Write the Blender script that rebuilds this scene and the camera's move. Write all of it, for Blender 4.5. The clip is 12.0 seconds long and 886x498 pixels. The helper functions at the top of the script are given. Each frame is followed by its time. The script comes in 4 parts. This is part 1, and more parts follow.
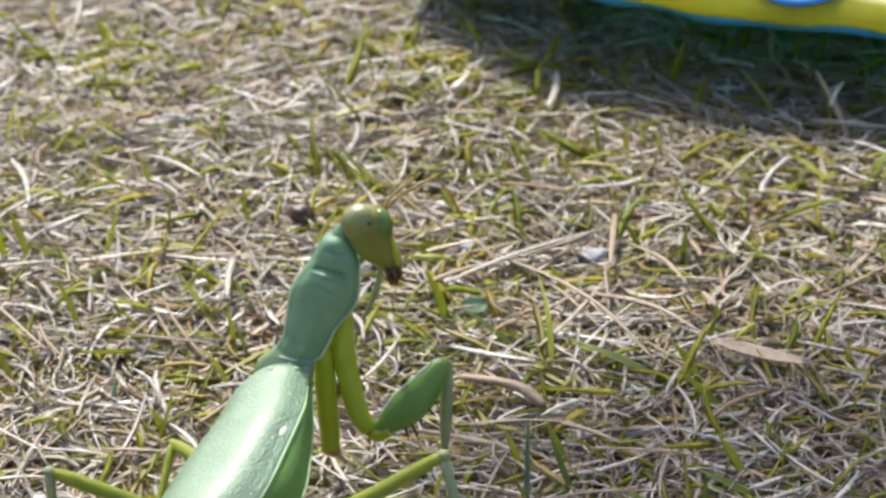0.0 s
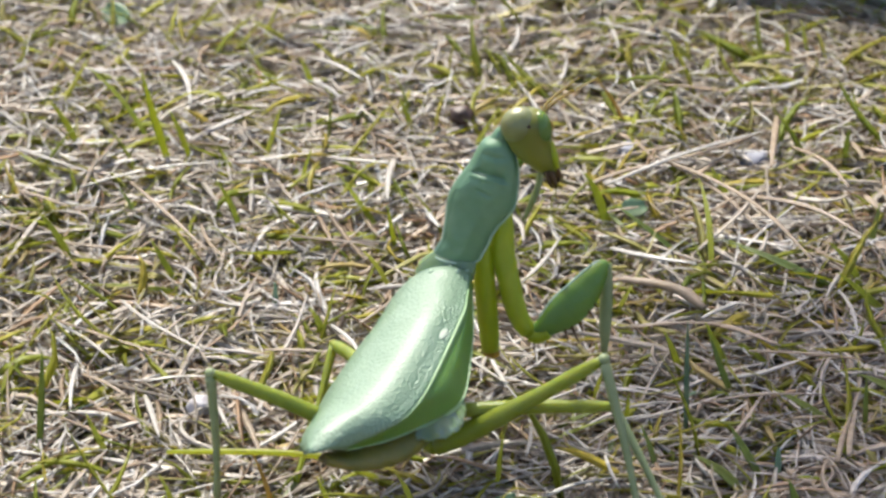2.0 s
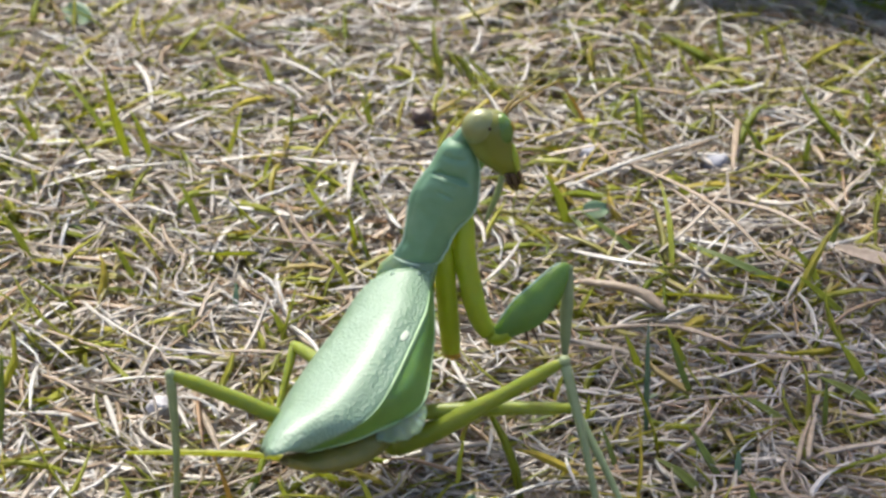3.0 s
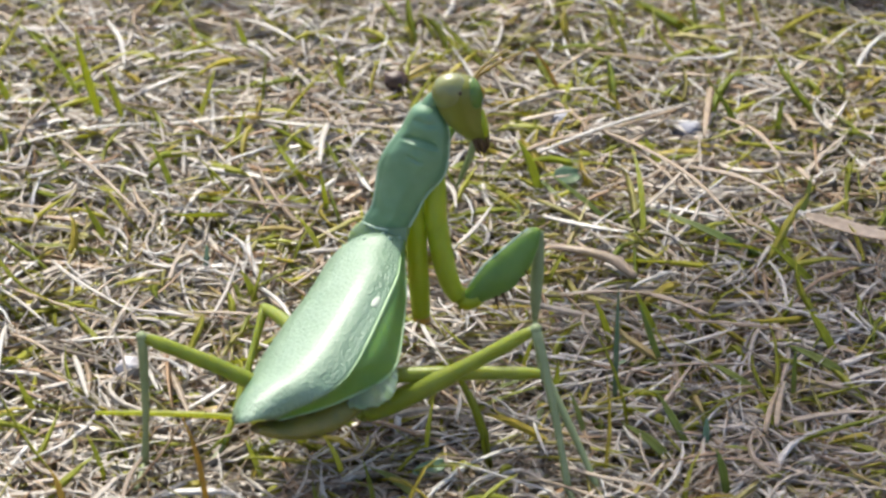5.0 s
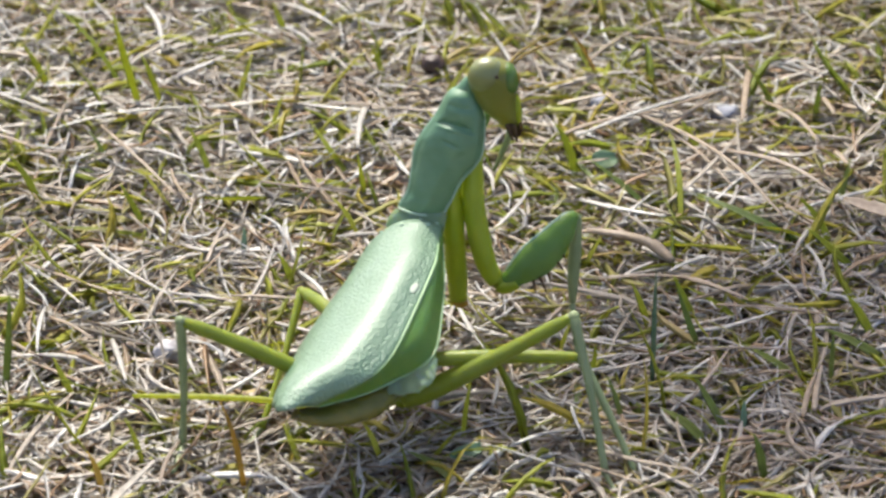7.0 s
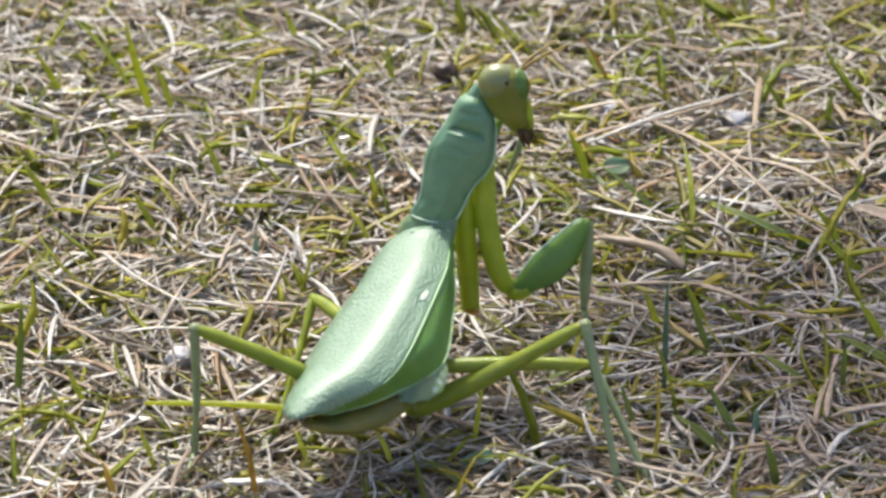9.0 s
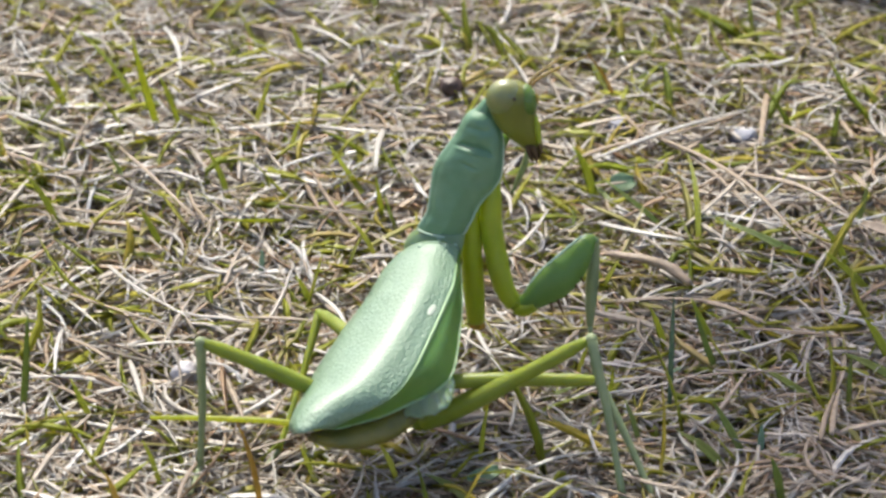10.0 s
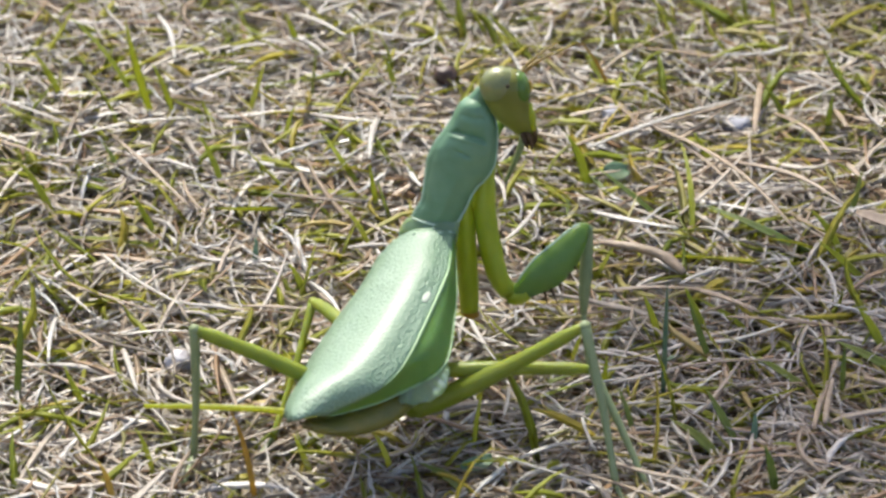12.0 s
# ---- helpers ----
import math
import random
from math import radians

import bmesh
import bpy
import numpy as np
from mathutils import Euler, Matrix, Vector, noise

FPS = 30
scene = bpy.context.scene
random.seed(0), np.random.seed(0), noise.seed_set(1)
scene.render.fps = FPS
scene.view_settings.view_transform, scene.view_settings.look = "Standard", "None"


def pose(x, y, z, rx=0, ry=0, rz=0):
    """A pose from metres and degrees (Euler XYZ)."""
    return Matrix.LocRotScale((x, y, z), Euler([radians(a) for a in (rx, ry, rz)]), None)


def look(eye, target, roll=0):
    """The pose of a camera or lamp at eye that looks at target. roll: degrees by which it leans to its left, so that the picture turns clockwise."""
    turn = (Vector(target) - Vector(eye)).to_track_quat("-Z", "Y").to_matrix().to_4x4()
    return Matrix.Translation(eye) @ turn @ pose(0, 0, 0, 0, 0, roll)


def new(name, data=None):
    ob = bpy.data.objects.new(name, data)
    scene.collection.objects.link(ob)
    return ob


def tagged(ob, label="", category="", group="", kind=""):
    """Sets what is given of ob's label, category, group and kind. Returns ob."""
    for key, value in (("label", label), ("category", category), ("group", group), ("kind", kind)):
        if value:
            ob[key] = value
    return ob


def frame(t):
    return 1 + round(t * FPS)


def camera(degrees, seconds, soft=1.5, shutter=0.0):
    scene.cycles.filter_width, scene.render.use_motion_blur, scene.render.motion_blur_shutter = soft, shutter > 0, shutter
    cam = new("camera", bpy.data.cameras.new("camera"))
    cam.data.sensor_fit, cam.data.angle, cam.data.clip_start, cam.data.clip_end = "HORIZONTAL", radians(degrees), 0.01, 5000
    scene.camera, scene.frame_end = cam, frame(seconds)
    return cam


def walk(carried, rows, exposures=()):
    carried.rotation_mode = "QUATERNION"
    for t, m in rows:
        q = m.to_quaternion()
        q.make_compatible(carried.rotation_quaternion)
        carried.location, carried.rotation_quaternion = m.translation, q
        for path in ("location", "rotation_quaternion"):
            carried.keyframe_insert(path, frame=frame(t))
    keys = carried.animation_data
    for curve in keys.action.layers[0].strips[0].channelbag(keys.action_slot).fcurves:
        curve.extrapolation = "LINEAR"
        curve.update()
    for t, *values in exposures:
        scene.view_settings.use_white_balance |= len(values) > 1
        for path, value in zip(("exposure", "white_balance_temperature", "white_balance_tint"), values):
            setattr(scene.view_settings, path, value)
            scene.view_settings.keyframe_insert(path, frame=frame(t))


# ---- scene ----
# ---- camera: stands still and pans by its turn alone ----
EYE = (0.0, 0.0, 0.240)
cam = camera(16.5, 12.0, soft=2.8)
TURNS = [
    (0.0, 62.166, 0.079, -2.176),
    (0.3, 62.152, -0.065, -2.330),
    (0.5, 61.975, 0.473, -1.612),
    (0.7, 61.680, 1.037, -0.603),
    (1.0, 61.227, 1.235, -0.082),
    (1.2, 60.905, 1.252, 0.175),
    (1.5, 60.594, 1.367, 0.374),
    (2.0, 60.366, 1.370, 0.535),
    (2.5, 60.252, 1.174, 0.155),
    (3.0, 60.386, 0.820, 0.008),
    (3.2, 60.311, 0.545, 0.132),
    (4.8, 59.729, -0.066, -0.009),
    (5.0, 59.710, -0.043, -0.123),
    (5.5, 60.000, -0.000, -0.000),
    (6.0, 60.361, 0.132, 0.301),
    (6.5, 60.203, 0.167, 0.285),
    (6.8, 59.722, 0.159, 0.363),
    (7.0, 59.405, 0.267, 0.508),
    (7.2, 59.366, 0.336, 0.625),
    (8.8, 59.490, 0.386, 0.550),
    (9.0, 59.536, 0.385, 0.693),
    (9.2, 59.873, 0.464, 0.795),
    (9.5, 60.147, 0.533, 0.928),
    (10.0, 59.829, 0.290, 0.879),
    (10.2, 59.819, 0.303, 0.840),
    (10.5, 60.105, 0.383, 0.949),
    (11.0, 59.600, 0.391, 1.044),
    (11.2, 59.418, 0.288, 0.910),
    (11.5, 59.386, 0.208, 0.725),
    (12.0, 59.614, 0.196, 0.799),
]
cam.data.dof.use_dof, cam.data.dof.focus_distance, cam.data.dof.aperture_fstop = True, 0.445, 44.0
walk(cam, [(t, pose(*EYE, rx, ry, rz)) for t, rx, ry, rz in TURNS])

# ---- light: hazy sun from beyond the insect ----
SUN_ELEVATION, SUN_AZIMUTH = 57.0, -20.0
world = bpy.data.worlds.new("sky")
scene.world = world
world.use_nodes = True
sky = world.node_tree.nodes.new("ShaderNodeTexSky")
sky.sky_type, sky.sun_disc = "NISHITA", False
sky.air_density, sky.dust_density, sky.ozone_density = 0.8, 3.5, 0.6
sky.sun_elevation, sky.sun_rotation = radians(SUN_ELEVATION), radians(SUN_AZIMUTH)
backing = world.node_tree.nodes["Background"]
backing.inputs["Strength"].default_value = 0.15
world.node_tree.links.new(sky.outputs["Color"], backing.inputs["Color"])
sun_data = bpy.data.lights.new("sun", "SUN")
sun_data.energy, sun_data.angle, sun_data.color = 2.75, radians(0.6), (0.98, 0.975, 0.87)
sun = new("sun", sun_data)
az, el = radians(SUN_AZIMUTH), radians(SUN_ELEVATION)
sun_way = Vector((math.sin(az) * math.cos(el), math.cos(az) * math.cos(el), math.sin(el)))
sun.matrix_world = look(sun_way * 3.0, (0, 0, 0))
scene.view_settings.exposure = 0.80

MM = 0.001


# ---- materials ----
def material(name):
    m = bpy.data.materials.new(name)
    m.use_nodes = True
    nodes, links = m.node_tree.nodes, m.node_tree.links
    return m, nodes, links, nodes["Principled BSDF"], nodes["Material Output"]


def ramp(nodes, stops, mode="LINEAR"):
    r = nodes.new("ShaderNodeValToRGB")
    r.color_ramp.interpolation = mode
    while len(r.color_ramp.elements) < len(stops):
        r.color_ramp.elements.new(0.5)
    for e, (p, c) in zip(r.color_ramp.elements, stops):
        e.position, e.color = p, (*c, 1)
    return r


def noise_tex(nodes, links, scale, detail=3, stretch=None):
    n = nodes.new("ShaderNodeTexNoise")
    n.inputs["Scale"].default_value, n.inputs["Detail"].default_value = scale, detail
    co = nodes.new("ShaderNodeTexCoord")
    if stretch:
        mp = nodes.new("ShaderNodeMapping")
        mp.inputs["Scale"].default_value = stretch
        links.new(co.outputs["Object"], mp.inputs["Vector"])
        links.new(mp.outputs["Vector"], n.inputs["Vector"])
    else:
        links.new(co.outputs["Object"], n.inputs["Vector"])
    return n


def mixed(nodes, links, fac, a, b, mode="MIX"):
    mx = nodes.new("ShaderNodeMix")
    mx.data_type, mx.blend_type = "RGBA", mode
    for socket, value in ((mx.inputs[0], fac), (mx.inputs[6], a), (mx.inputs[7], b)):
        if isinstance(value, bpy.types.NodeSocket):
            links.new(value, socket)
        elif isinstance(value, tuple):
            socket.default_value = (*value, 1)
        else:
            socket.default_value = value
    return mx.outputs[2]


def see_through(nodes, links, bsdf, out, colour, share):
    """Adds thin-leaf light passing through to a surface."""
    tr = nodes.new("ShaderNodeBsdfTranslucent")
    if isinstance(colour, bpy.types.NodeSocket):
        links.new(colour, tr.inputs["Color"])
    else:
        tr.inputs["Color"].default_value = (*colour, 1)
    mx = nodes.new("ShaderNodeMixShader")
    mx.inputs[0].default_value = share
    links.new(bsdf.outputs[0], mx.inputs[1])
    links.new(tr.outputs[0], mx.inputs[2])
    links.new(mx.outputs[0], out.inputs["Surface"])


def bumped(nodes, links, bsdf, height, strength, distance):
    b = nodes.new("ShaderNodeBump")
    b.inputs["Strength"].default_value, b.inputs["Distance"].default_value = strength, distance
    links.new(height, b.inputs["Height"])
    links.new(b.outputs["Normal"], bsdf.inputs["Normal"])


def leaf_material(name, stops, rough, share, per_object=False, stain=(0.30, 0.20, 0.08), stain_amount=0.35, specular=0.5, glow=None):
    m, nodes, links, bsdf, out = material(name)
    if per_object:
        pick = nodes.new("ShaderNodeObjectInfo").outputs["Random"]
    else:
        pick = nodes.new("ShaderNodeNewGeometry").outputs["Random Per Island"]
    r = ramp(nodes, stops)
    links.new(pick, r.inputs[0])
    n = noise_tex(nodes, links, 160, 4)
    nr = ramp(nodes, [(0.45, (0, 0, 0)), (0.75, (stain_amount,) * 3)])
    links.new(n.outputs[0], nr.inputs[0])
    c = mixed(nodes, links, nr.outputs[0], r.outputs[0], stain)
    fine = noise_tex(nodes, links, 900, 2)
    fr = ramp(nodes, [(0.3, (0.78,) * 3), (0.7, (1.12,) * 3)])
    links.new(fine.outputs[0], fr.inputs[0])
    c = mixed(nodes, links, 1.0, c, fr.outputs[0], "MULTIPLY")
    links.new(c, bsdf.inputs["Base Color"])
    bsdf.inputs["Roughness"].default_value = rough
    bsdf.inputs["Specular IOR Level"].default_value = specular
    bumped(nodes, links, bsdf, fine.outputs[0], 0.4, 0.0003)
    see_through(nodes, links, bsdf, out, mixed(nodes, links, 0.6, c, glow) if glow else c, share)
    return m


LIME = (0.80, 0.80, 0.16)
STRAW = leaf_material("dry_straw", [(0.0, (0.42, 0.25, 0.13)), (0.15, (0.54, 0.42, 0.30)), (0.4, (0.62, 0.54, 0.45)), (0.7, (0.71, 0.65, 0.58)), (1.0, (0.86, 0.83, 0.79))], 0.38, 0.3, specular=0.65, stain_amount=0.22)
FADING = leaf_material("fading_grass", [(0.0, (0.28, 0.25, 0.06)), (0.4, (0.38, 0.36, 0.10)), (0.75, (0.48, 0.42, 0.18)), (1.0, (0.52, 0.38, 0.16))], 0.42, 0.35, stain_amount=0.3, glow=(0.8, 0.7, 0.25))
LITTER = leaf_material("grass_litter", [(0.0, (0.22, 0.12, 0.06)), (0.3, (0.42, 0.29, 0.17)), (0.6, (0.54, 0.45, 0.33)), (1.0, (0.70, 0.63, 0.54))], 0.42, 0.3, stain_amount=0.2)
THATCH = leaf_material("old_thatch", [(0.0, (0.13, 0.09, 0.05)), (0.5, (0.27, 0.20, 0.11)), (1.0, (0.40, 0.33, 0.21))], 0.6, 0.2)
GRASS = leaf_material("short_grass", [(0.0, (0.20, 0.27, 0.03)), (0.4, (0.38, 0.41, 0.05)), (0.75, (0.52, 0.50, 0.08)), (1.0, (0.62, 0.46, 0.10))], 0.4, 0.6, stain_amount=0.12, glow=LIME)
BLADES = {
    "green": leaf_material("green_blade", [(0.0, (0.26, 0.34, 0.03)), (1.0, (0.40, 0.44, 0.05))], 0.36, 0.62, True, stain_amount=0.12, glow=LIME),
    "yellowish": leaf_material("yellowish_blade", [(0.0, (0.42, 0.48, 0.06)), (1.0, (0.55, 0.55, 0.10))], 0.36, 0.62, True, stain_amount=0.15, glow=(0.9, 0.88, 0.2)),
    # deep green, bluish: own tint of some blades, painted-in skylit shade on others
    "deep green": leaf_material("deep_green_blade", [(0.0, (0.13, 0.20, 0.04)), (1.0, (0.24, 0.29, 0.06))], 0.4, 0.45, True, stain_amount=0.2, glow=(0.58, 0.64, 0.16)),
    "bluish": leaf_material("bluish_blade", [(0.0, (0.13, 0.22, 0.12)), (1.0, (0.18, 0.27, 0.15))], 0.4, 0.2, True),
    "orange": leaf_material("orange_blade", [(0.0, (0.45, 0.26, 0.05)), (1.0, (0.56, 0.40, 0.06))], 0.45, 0.5, True, glow=(0.9, 0.65, 0.1)),
    "bleached": leaf_material("bleached_straw", [(0.0, (0.48, 0.43, 0.36)), (1.0, (0.62, 0.58, 0.52))], 0.3, 0.15, True, stain_amount=0.25, specular=0.7),
    "tan": leaf_material("tan_straw", [(0.0, (0.38, 0.28, 0.19)), (1.0, (0.46, 0.36, 0.27))], 0.4, 0.15, True),
    "brown": leaf_material("brown_straw", [(0.0, (0.22, 0.16, 0.12)), (1.0, (0.32, 0.25, 0.19))], 0.45, 0.1, True),
}


def soil_material():
    m, nodes, links, bsdf, out = material("soil_under_grass")
    n = noise_tex(nodes, links, 60, 6)
    big = noise_tex(nodes, links, 9, 6)
    r = ramp(nodes, [(0.3, (0.05, 0.036, 0.022)), (0.48, (0.20, 0.155, 0.10)), (0.7, (0.27, 0.23, 0.14))])
    links.new(n.outputs[0], r.inputs[0])
    br = ramp(nodes, [(0.35, (0.15, 0.15, 0.15)), (0.7, (0.6, 0.6, 0.6))])
    links.new(big.outputs[0], br.inputs[0])
    c = mixed(nodes, links, br.outputs[0], r.outputs[0], (0.11, 0.125, 0.03))
    links.new(c, bsdf.inputs["Base Color"])
    bsdf.inputs["Roughness"].default_value = 0.95
    bumped(nodes, links, bsdf, n.outputs[0], 0.8, 0.002)
    return m


def skin_material(name, low, high, rough, glow=0.25, mottle=300, coat=0.0, streak=None, bump=0.00008, grain=2600, shine=0.5):
    """Insect skin: two greens, fine pitting, some light let through."""
    m, nodes, links, bsdf, out = material(name)
    n = noise_tex(nodes, links, mottle, 4, streak)
    r = ramp(nodes, [(0.3, low), (0.7, high)])
    links.new(n.outputs[0], r.inputs[0])
    fine = noise_tex(nodes, links, grain, 2)
    links.new(r.outputs[0], bsdf.inputs["Base Color"])
    bsdf.inputs["Roughness"].default_value = rough
    bsdf.inputs["Coat Weight"].default_value = coat
    bsdf.inputs["Specular IOR Level"].default_value = shine
    bsdf.inputs["Coat IOR"].default_value = 1.4 + 0.3 * coat
    bsdf.inputs["Coat Roughness"].default_value = min(0.44, rough)
    bumped(nodes, links, bsdf, fine.outputs[0], 0.5, bump)
    if glow >= 0.2:
        bsdf.inputs["Subsurface Weight"].default_value = 0.8
        bsdf.inputs["Subsurface Radius"].default_value = (1.0, 0.8, 0.15)
        bsdf.inputs["Subsurface Scale"].default_value = 0.0025
    see_through(nodes, links, bsdf, out, r.outputs[0], glow * 0.7)
    return m


SHIELD = skin_material("shield_skin", (0.095, 0.23, 0.105), (0.165, 0.305, 0.165), 0.38, 0.12, 180, coat=0.7)
COLLAR = skin_material("collar_skin", (0.17, 0.27, 0.13), (0.23, 0.33, 0.18), 0.4, 0.2, coat=0.5)
RIM = skin_material("shield_rim", (0.40, 0.55, 0.40), (0.48, 0.62, 0.46), 0.35, 0.15)
WING = skin_material("wing_skin", (0.155, 0.285, 0.15), (0.20, 0.335, 0.20), 0.44, 0.15, 220, 0.75, (1.0, 1.0, 1.0), 0.0016, 2400, 1.0)
WING_SIDE = skin_material("wing_side_skin", (0.115, 0.27, 0.042), (0.165, 0.325, 0.07), 0.36, 0.2, 240)
VEIN = skin_material("wing_vein", (0.34, 0.52, 0.26), (0.40, 0.58, 0.30), 0.35, 0.15)
FRINGE = skin_material("hindwing_fringe", (0.50, 0.68, 0.34), (0.62, 0.76, 0.44), 0.6, 0.9, 500)
BELLY = skin_material("abdomen_skin", (0.15, 0.15, 0.03), (0.25, 0.21, 0.05), 0.42, 0.2)
LEG = skin_material("leg_skin", (0.23, 0.28, 0.03), (0.29, 0.345, 0.045), 0.38, 0.35)
# Yellower than LEG; its base is also lightened to paint in light shining through.
FORELEG = skin_material("foreleg_skin", (0.37, 0.44, 0.025), (0.45, 0.51, 0.04), 0.38, 0.4)
ARM = skin_material("raptorial_skin", (0.135, 0.25, 0.04), (0.18, 0.305, 0.065), 0.36, 0.2)
SHIN = skin_material("shin_skin", (0.24, 0.29, 0.13), (0.30, 0.35, 0.17), 0.4, 0.15)
HEAD = skin_material("head_skin", (0.19, 0.20, 0.012), (0.26, 0.26, 0.022), 0.36, 0.3, 160, 0.6)
EYE_SKIN = skin_material("eye_surface", (0.20, 0.215, 0.04), (0.25, 0.265, 0.075), 0.40, 0.25, 160, 0.9, shine=0.8)
EYE_FAR = skin_material("far_eye_surface", (0.11, 0.20, 0.03), (0.15, 0.25, 0.05), 0.22, 0.25, 500, 0.4)
DARK = skin_material("dark_brown_mouth", (0.04, 0.02, 0.008), (0.15, 0.08, 0.02), 0.7, 0.0)
TIP = skin_material("reddish_joint", (0.38, 0.22, 0.03), (0.45, 0.30, 0.04), 0.4, 0.25)
TAIL_SKIN = skin_material("tail_tip_skin", (0.16, 0.12, 0.03), (0.24, 0.17, 0.05), 0.4, 0.15)
SPOT = skin_material("white_wing_spot", (0.52, 0.58, 0.45), (0.62, 0.67, 0.54), 0.4, 0.1)
FEELER = skin_material("antenna_skin", (0.14, 0.10, 0.04), (0.22, 0.16, 0.06), 0.5, 0.2)


def plastic(name, colour, rough, share):
    m, nodes, links, bsdf, out = material(name)
    n = noise_tex(nodes, links, 90, 4)
    low = tuple(v * 0.85 for v in colour)
    r = ramp(nodes, [(0.35, low), (0.65, colour)])
    links.new(n.outputs[0], r.inputs[0])
    links.new(r.outputs[0], bsdf.inputs["Base Color"])
    bsdf.inputs["Roughness"].default_value = rough
    bumped(nodes, links, bsdf, n.outputs[0], 0.3, 0.002)
    see_through(nodes, links, bsdf, out, r.outputs[0], share)
    return m


YELLOW = plastic("yellow_vinyl", (0.82, 0.79, 0.13), 0.3, 0.8)
PRINT = plastic("blue_print", (0.03, 0.22, 0.58), 0.3, 0.15)
BLUE = plastic("blue_vinyl", (0.10, 0.52, 0.95), 0.35, 0.6)


def stone_material(name, low, high, rough):
    m, nodes, links, bsdf, out = material(name)
    n = noise_tex(nodes, links, 500, 5)
    r = ramp(nodes, [(0.35, low), (0.65, high)])
    links.new(n.outputs[0], r.inputs[0])
    links.new(r.outputs[0], bsdf.inputs["Base Color"])
    bsdf.inputs["Roughness"].default_value = rough
    bumped(nodes, links, bsdf, n.outputs[0], 0.6, 0.0005)
    return m


PALE_STONE = stone_material("pale_stone", (0.50, 0.46, 0.46), (0.64, 0.61, 0.61), 0.7)
LILAC_STONE = stone_material("grey_stone", (0.24, 0.24, 0.28), (0.38, 0.38, 0.43), 0.6)
SEED = stone_material("dark_seed", (0.05, 0.028, 0.02), (0.13, 0.075, 0.055), 0.45)


# ---- mesh helpers (all shapes in millimetres) ----
def spline(points, n):
    """A smooth line through the points, n samples."""
    p = np.array(points, float)
    p = np.vstack([2 * p[0] - p[1], p, 2 * p[-1] - p[-2]])
    out = []
    for s in np.linspace(0, len(points) - 1 - 1e-9, n):
        i, t = int(s), s - int(s)
        a, b, c, d = p[i:i + 4]
        out.append(0.5 * (2 * b + (c - a) * t + (2 * a - 5 * b + 4 * c - d) * t * t + (3 * b - a - 3 * c + d) * t ** 3))
    return np.array(out)


def mesh_object(name, bm, mat, smooth=True):
    me = bpy.data.meshes.new(name)
    bmesh.ops.recalc_face_normals(bm, faces=bm.faces)
    bm.to_mesh(me)
    bm.free()
    me.materials.append(mat)
    for p in me.polygons:
        p.use_smooth = smooth
    return new(name, me)


def part(name, bm, mat, parent, label=""):
    ob = mesh_object(name, bm, mat)
    ob.parent = parent
    return tagged(ob, label)


def loft(points, widths, heights=None, side=None, n=14, segs=12, power=2.0, bm=None):
    """A solid swept along a smooth line: half-widths along `side`, half-heights across it."""
    bm = bm or bmesh.new()
    line = spline(points, n)
    k = np.linspace(0, 1, len(widths))
    u = np.linspace(0, 1, n)
    w = np.interp(u, k, widths)
    h = np.interp(u, k, heights) if heights else w
    rings = []
    for i in range(n):
        way = Vector(line[min(i + 1, n - 1)] - line[max(i - 1, 0)]).normalized()
        ref = Vector(side) if side else (Vector((1, 0, 0)) if abs(way.x) < 0.8 else Vector((0, 1, 0)))
        s = (ref - way * ref.dot(way)).normalized()
        up = way.cross(s)
        ring = []
        for j in range(segs):
            a = 2 * math.pi * j / segs
            ca, sa = math.cos(a), math.sin(a)
            ca, sa = math.copysign(abs(ca) ** (2 / power), ca), math.copysign(abs(sa) ** (2 / power), sa)
            ring.append(bm.verts.new((Vector(line[i]) + s * ca * w[i] + up * sa * h[i]) * MM))
        rings.append(ring)
    for a, b in zip(rings, rings[1:]):
        for j in range(segs):
            bm.faces.new((a[j], a[(j + 1) % segs], b[(j + 1) % segs], b[j]))
    bm.faces.new(list(reversed(rings[0])))
    bm.faces.new(rings[-1])
    return bm


def lump(centre, axes, turn=(0, 0, 0), rough=0.0, seed=0, bm=None, sub=3):
    """An ellipsoid, roughened where asked."""
    bm = bm or bmesh.new()
    made = bmesh.ops.create_icosphere(bm, subdivisions=sub, radius=1.0)["verts"]
    m = pose(0, 0, 0, *turn)
    for v in made:
        k = 1 + rough * noise.noise(v.co * 1.7 + Vector((seed, 0, 0)))
        v.co = (m @ Vector([v.co[i] * axes[i] * k for i in range(3)]) + Vector(centre)) * MM
    return bm


def sheet(rows, thick, bm=None):
    """A closed thin shell from a grid of points, thickened downwards along its normals."""
    bm = bm or bmesh.new()
    g = np.array(rows, float)
    du, dv = np.gradient(g, axis=0), np.gradient(g, axis=1)
    nrm = np.cross(du, dv)
    nrm /= np.linalg.norm(nrm, axis=2, keepdims=True) + 1e-9
    nrm *= np.sign(nrm[:, :, 2:3].mean() or 1)
    top = [[bm.verts.new(p * MM) for p in r] for r in g]
    low = [[bm.verts.new(p * MM) for p in r] for r in g - nrm * thick]
    a, b = g.shape[:2]
    for i in range(a - 1):
        for j in range(b - 1):
            bm.faces.new((top[i][j], top[i + 1][j], top[i + 1][j + 1], top[i][j + 1]))
            bm.faces.new((low[i][j], low[i][j + 1], low[i + 1][j + 1], low[i + 1][j]))
    for i in range(a - 1):
        for j in (0, b - 1):
            bm.faces.new((top[i][j], top[i + 1][j], low[i + 1][j], low[i][j]))
    for j in range(b - 1):
        for i in (0, a - 1):
            bm.faces.new((top[i][j], top[i][j + 1], low[i][j + 1], low[i][j]))
    return bm


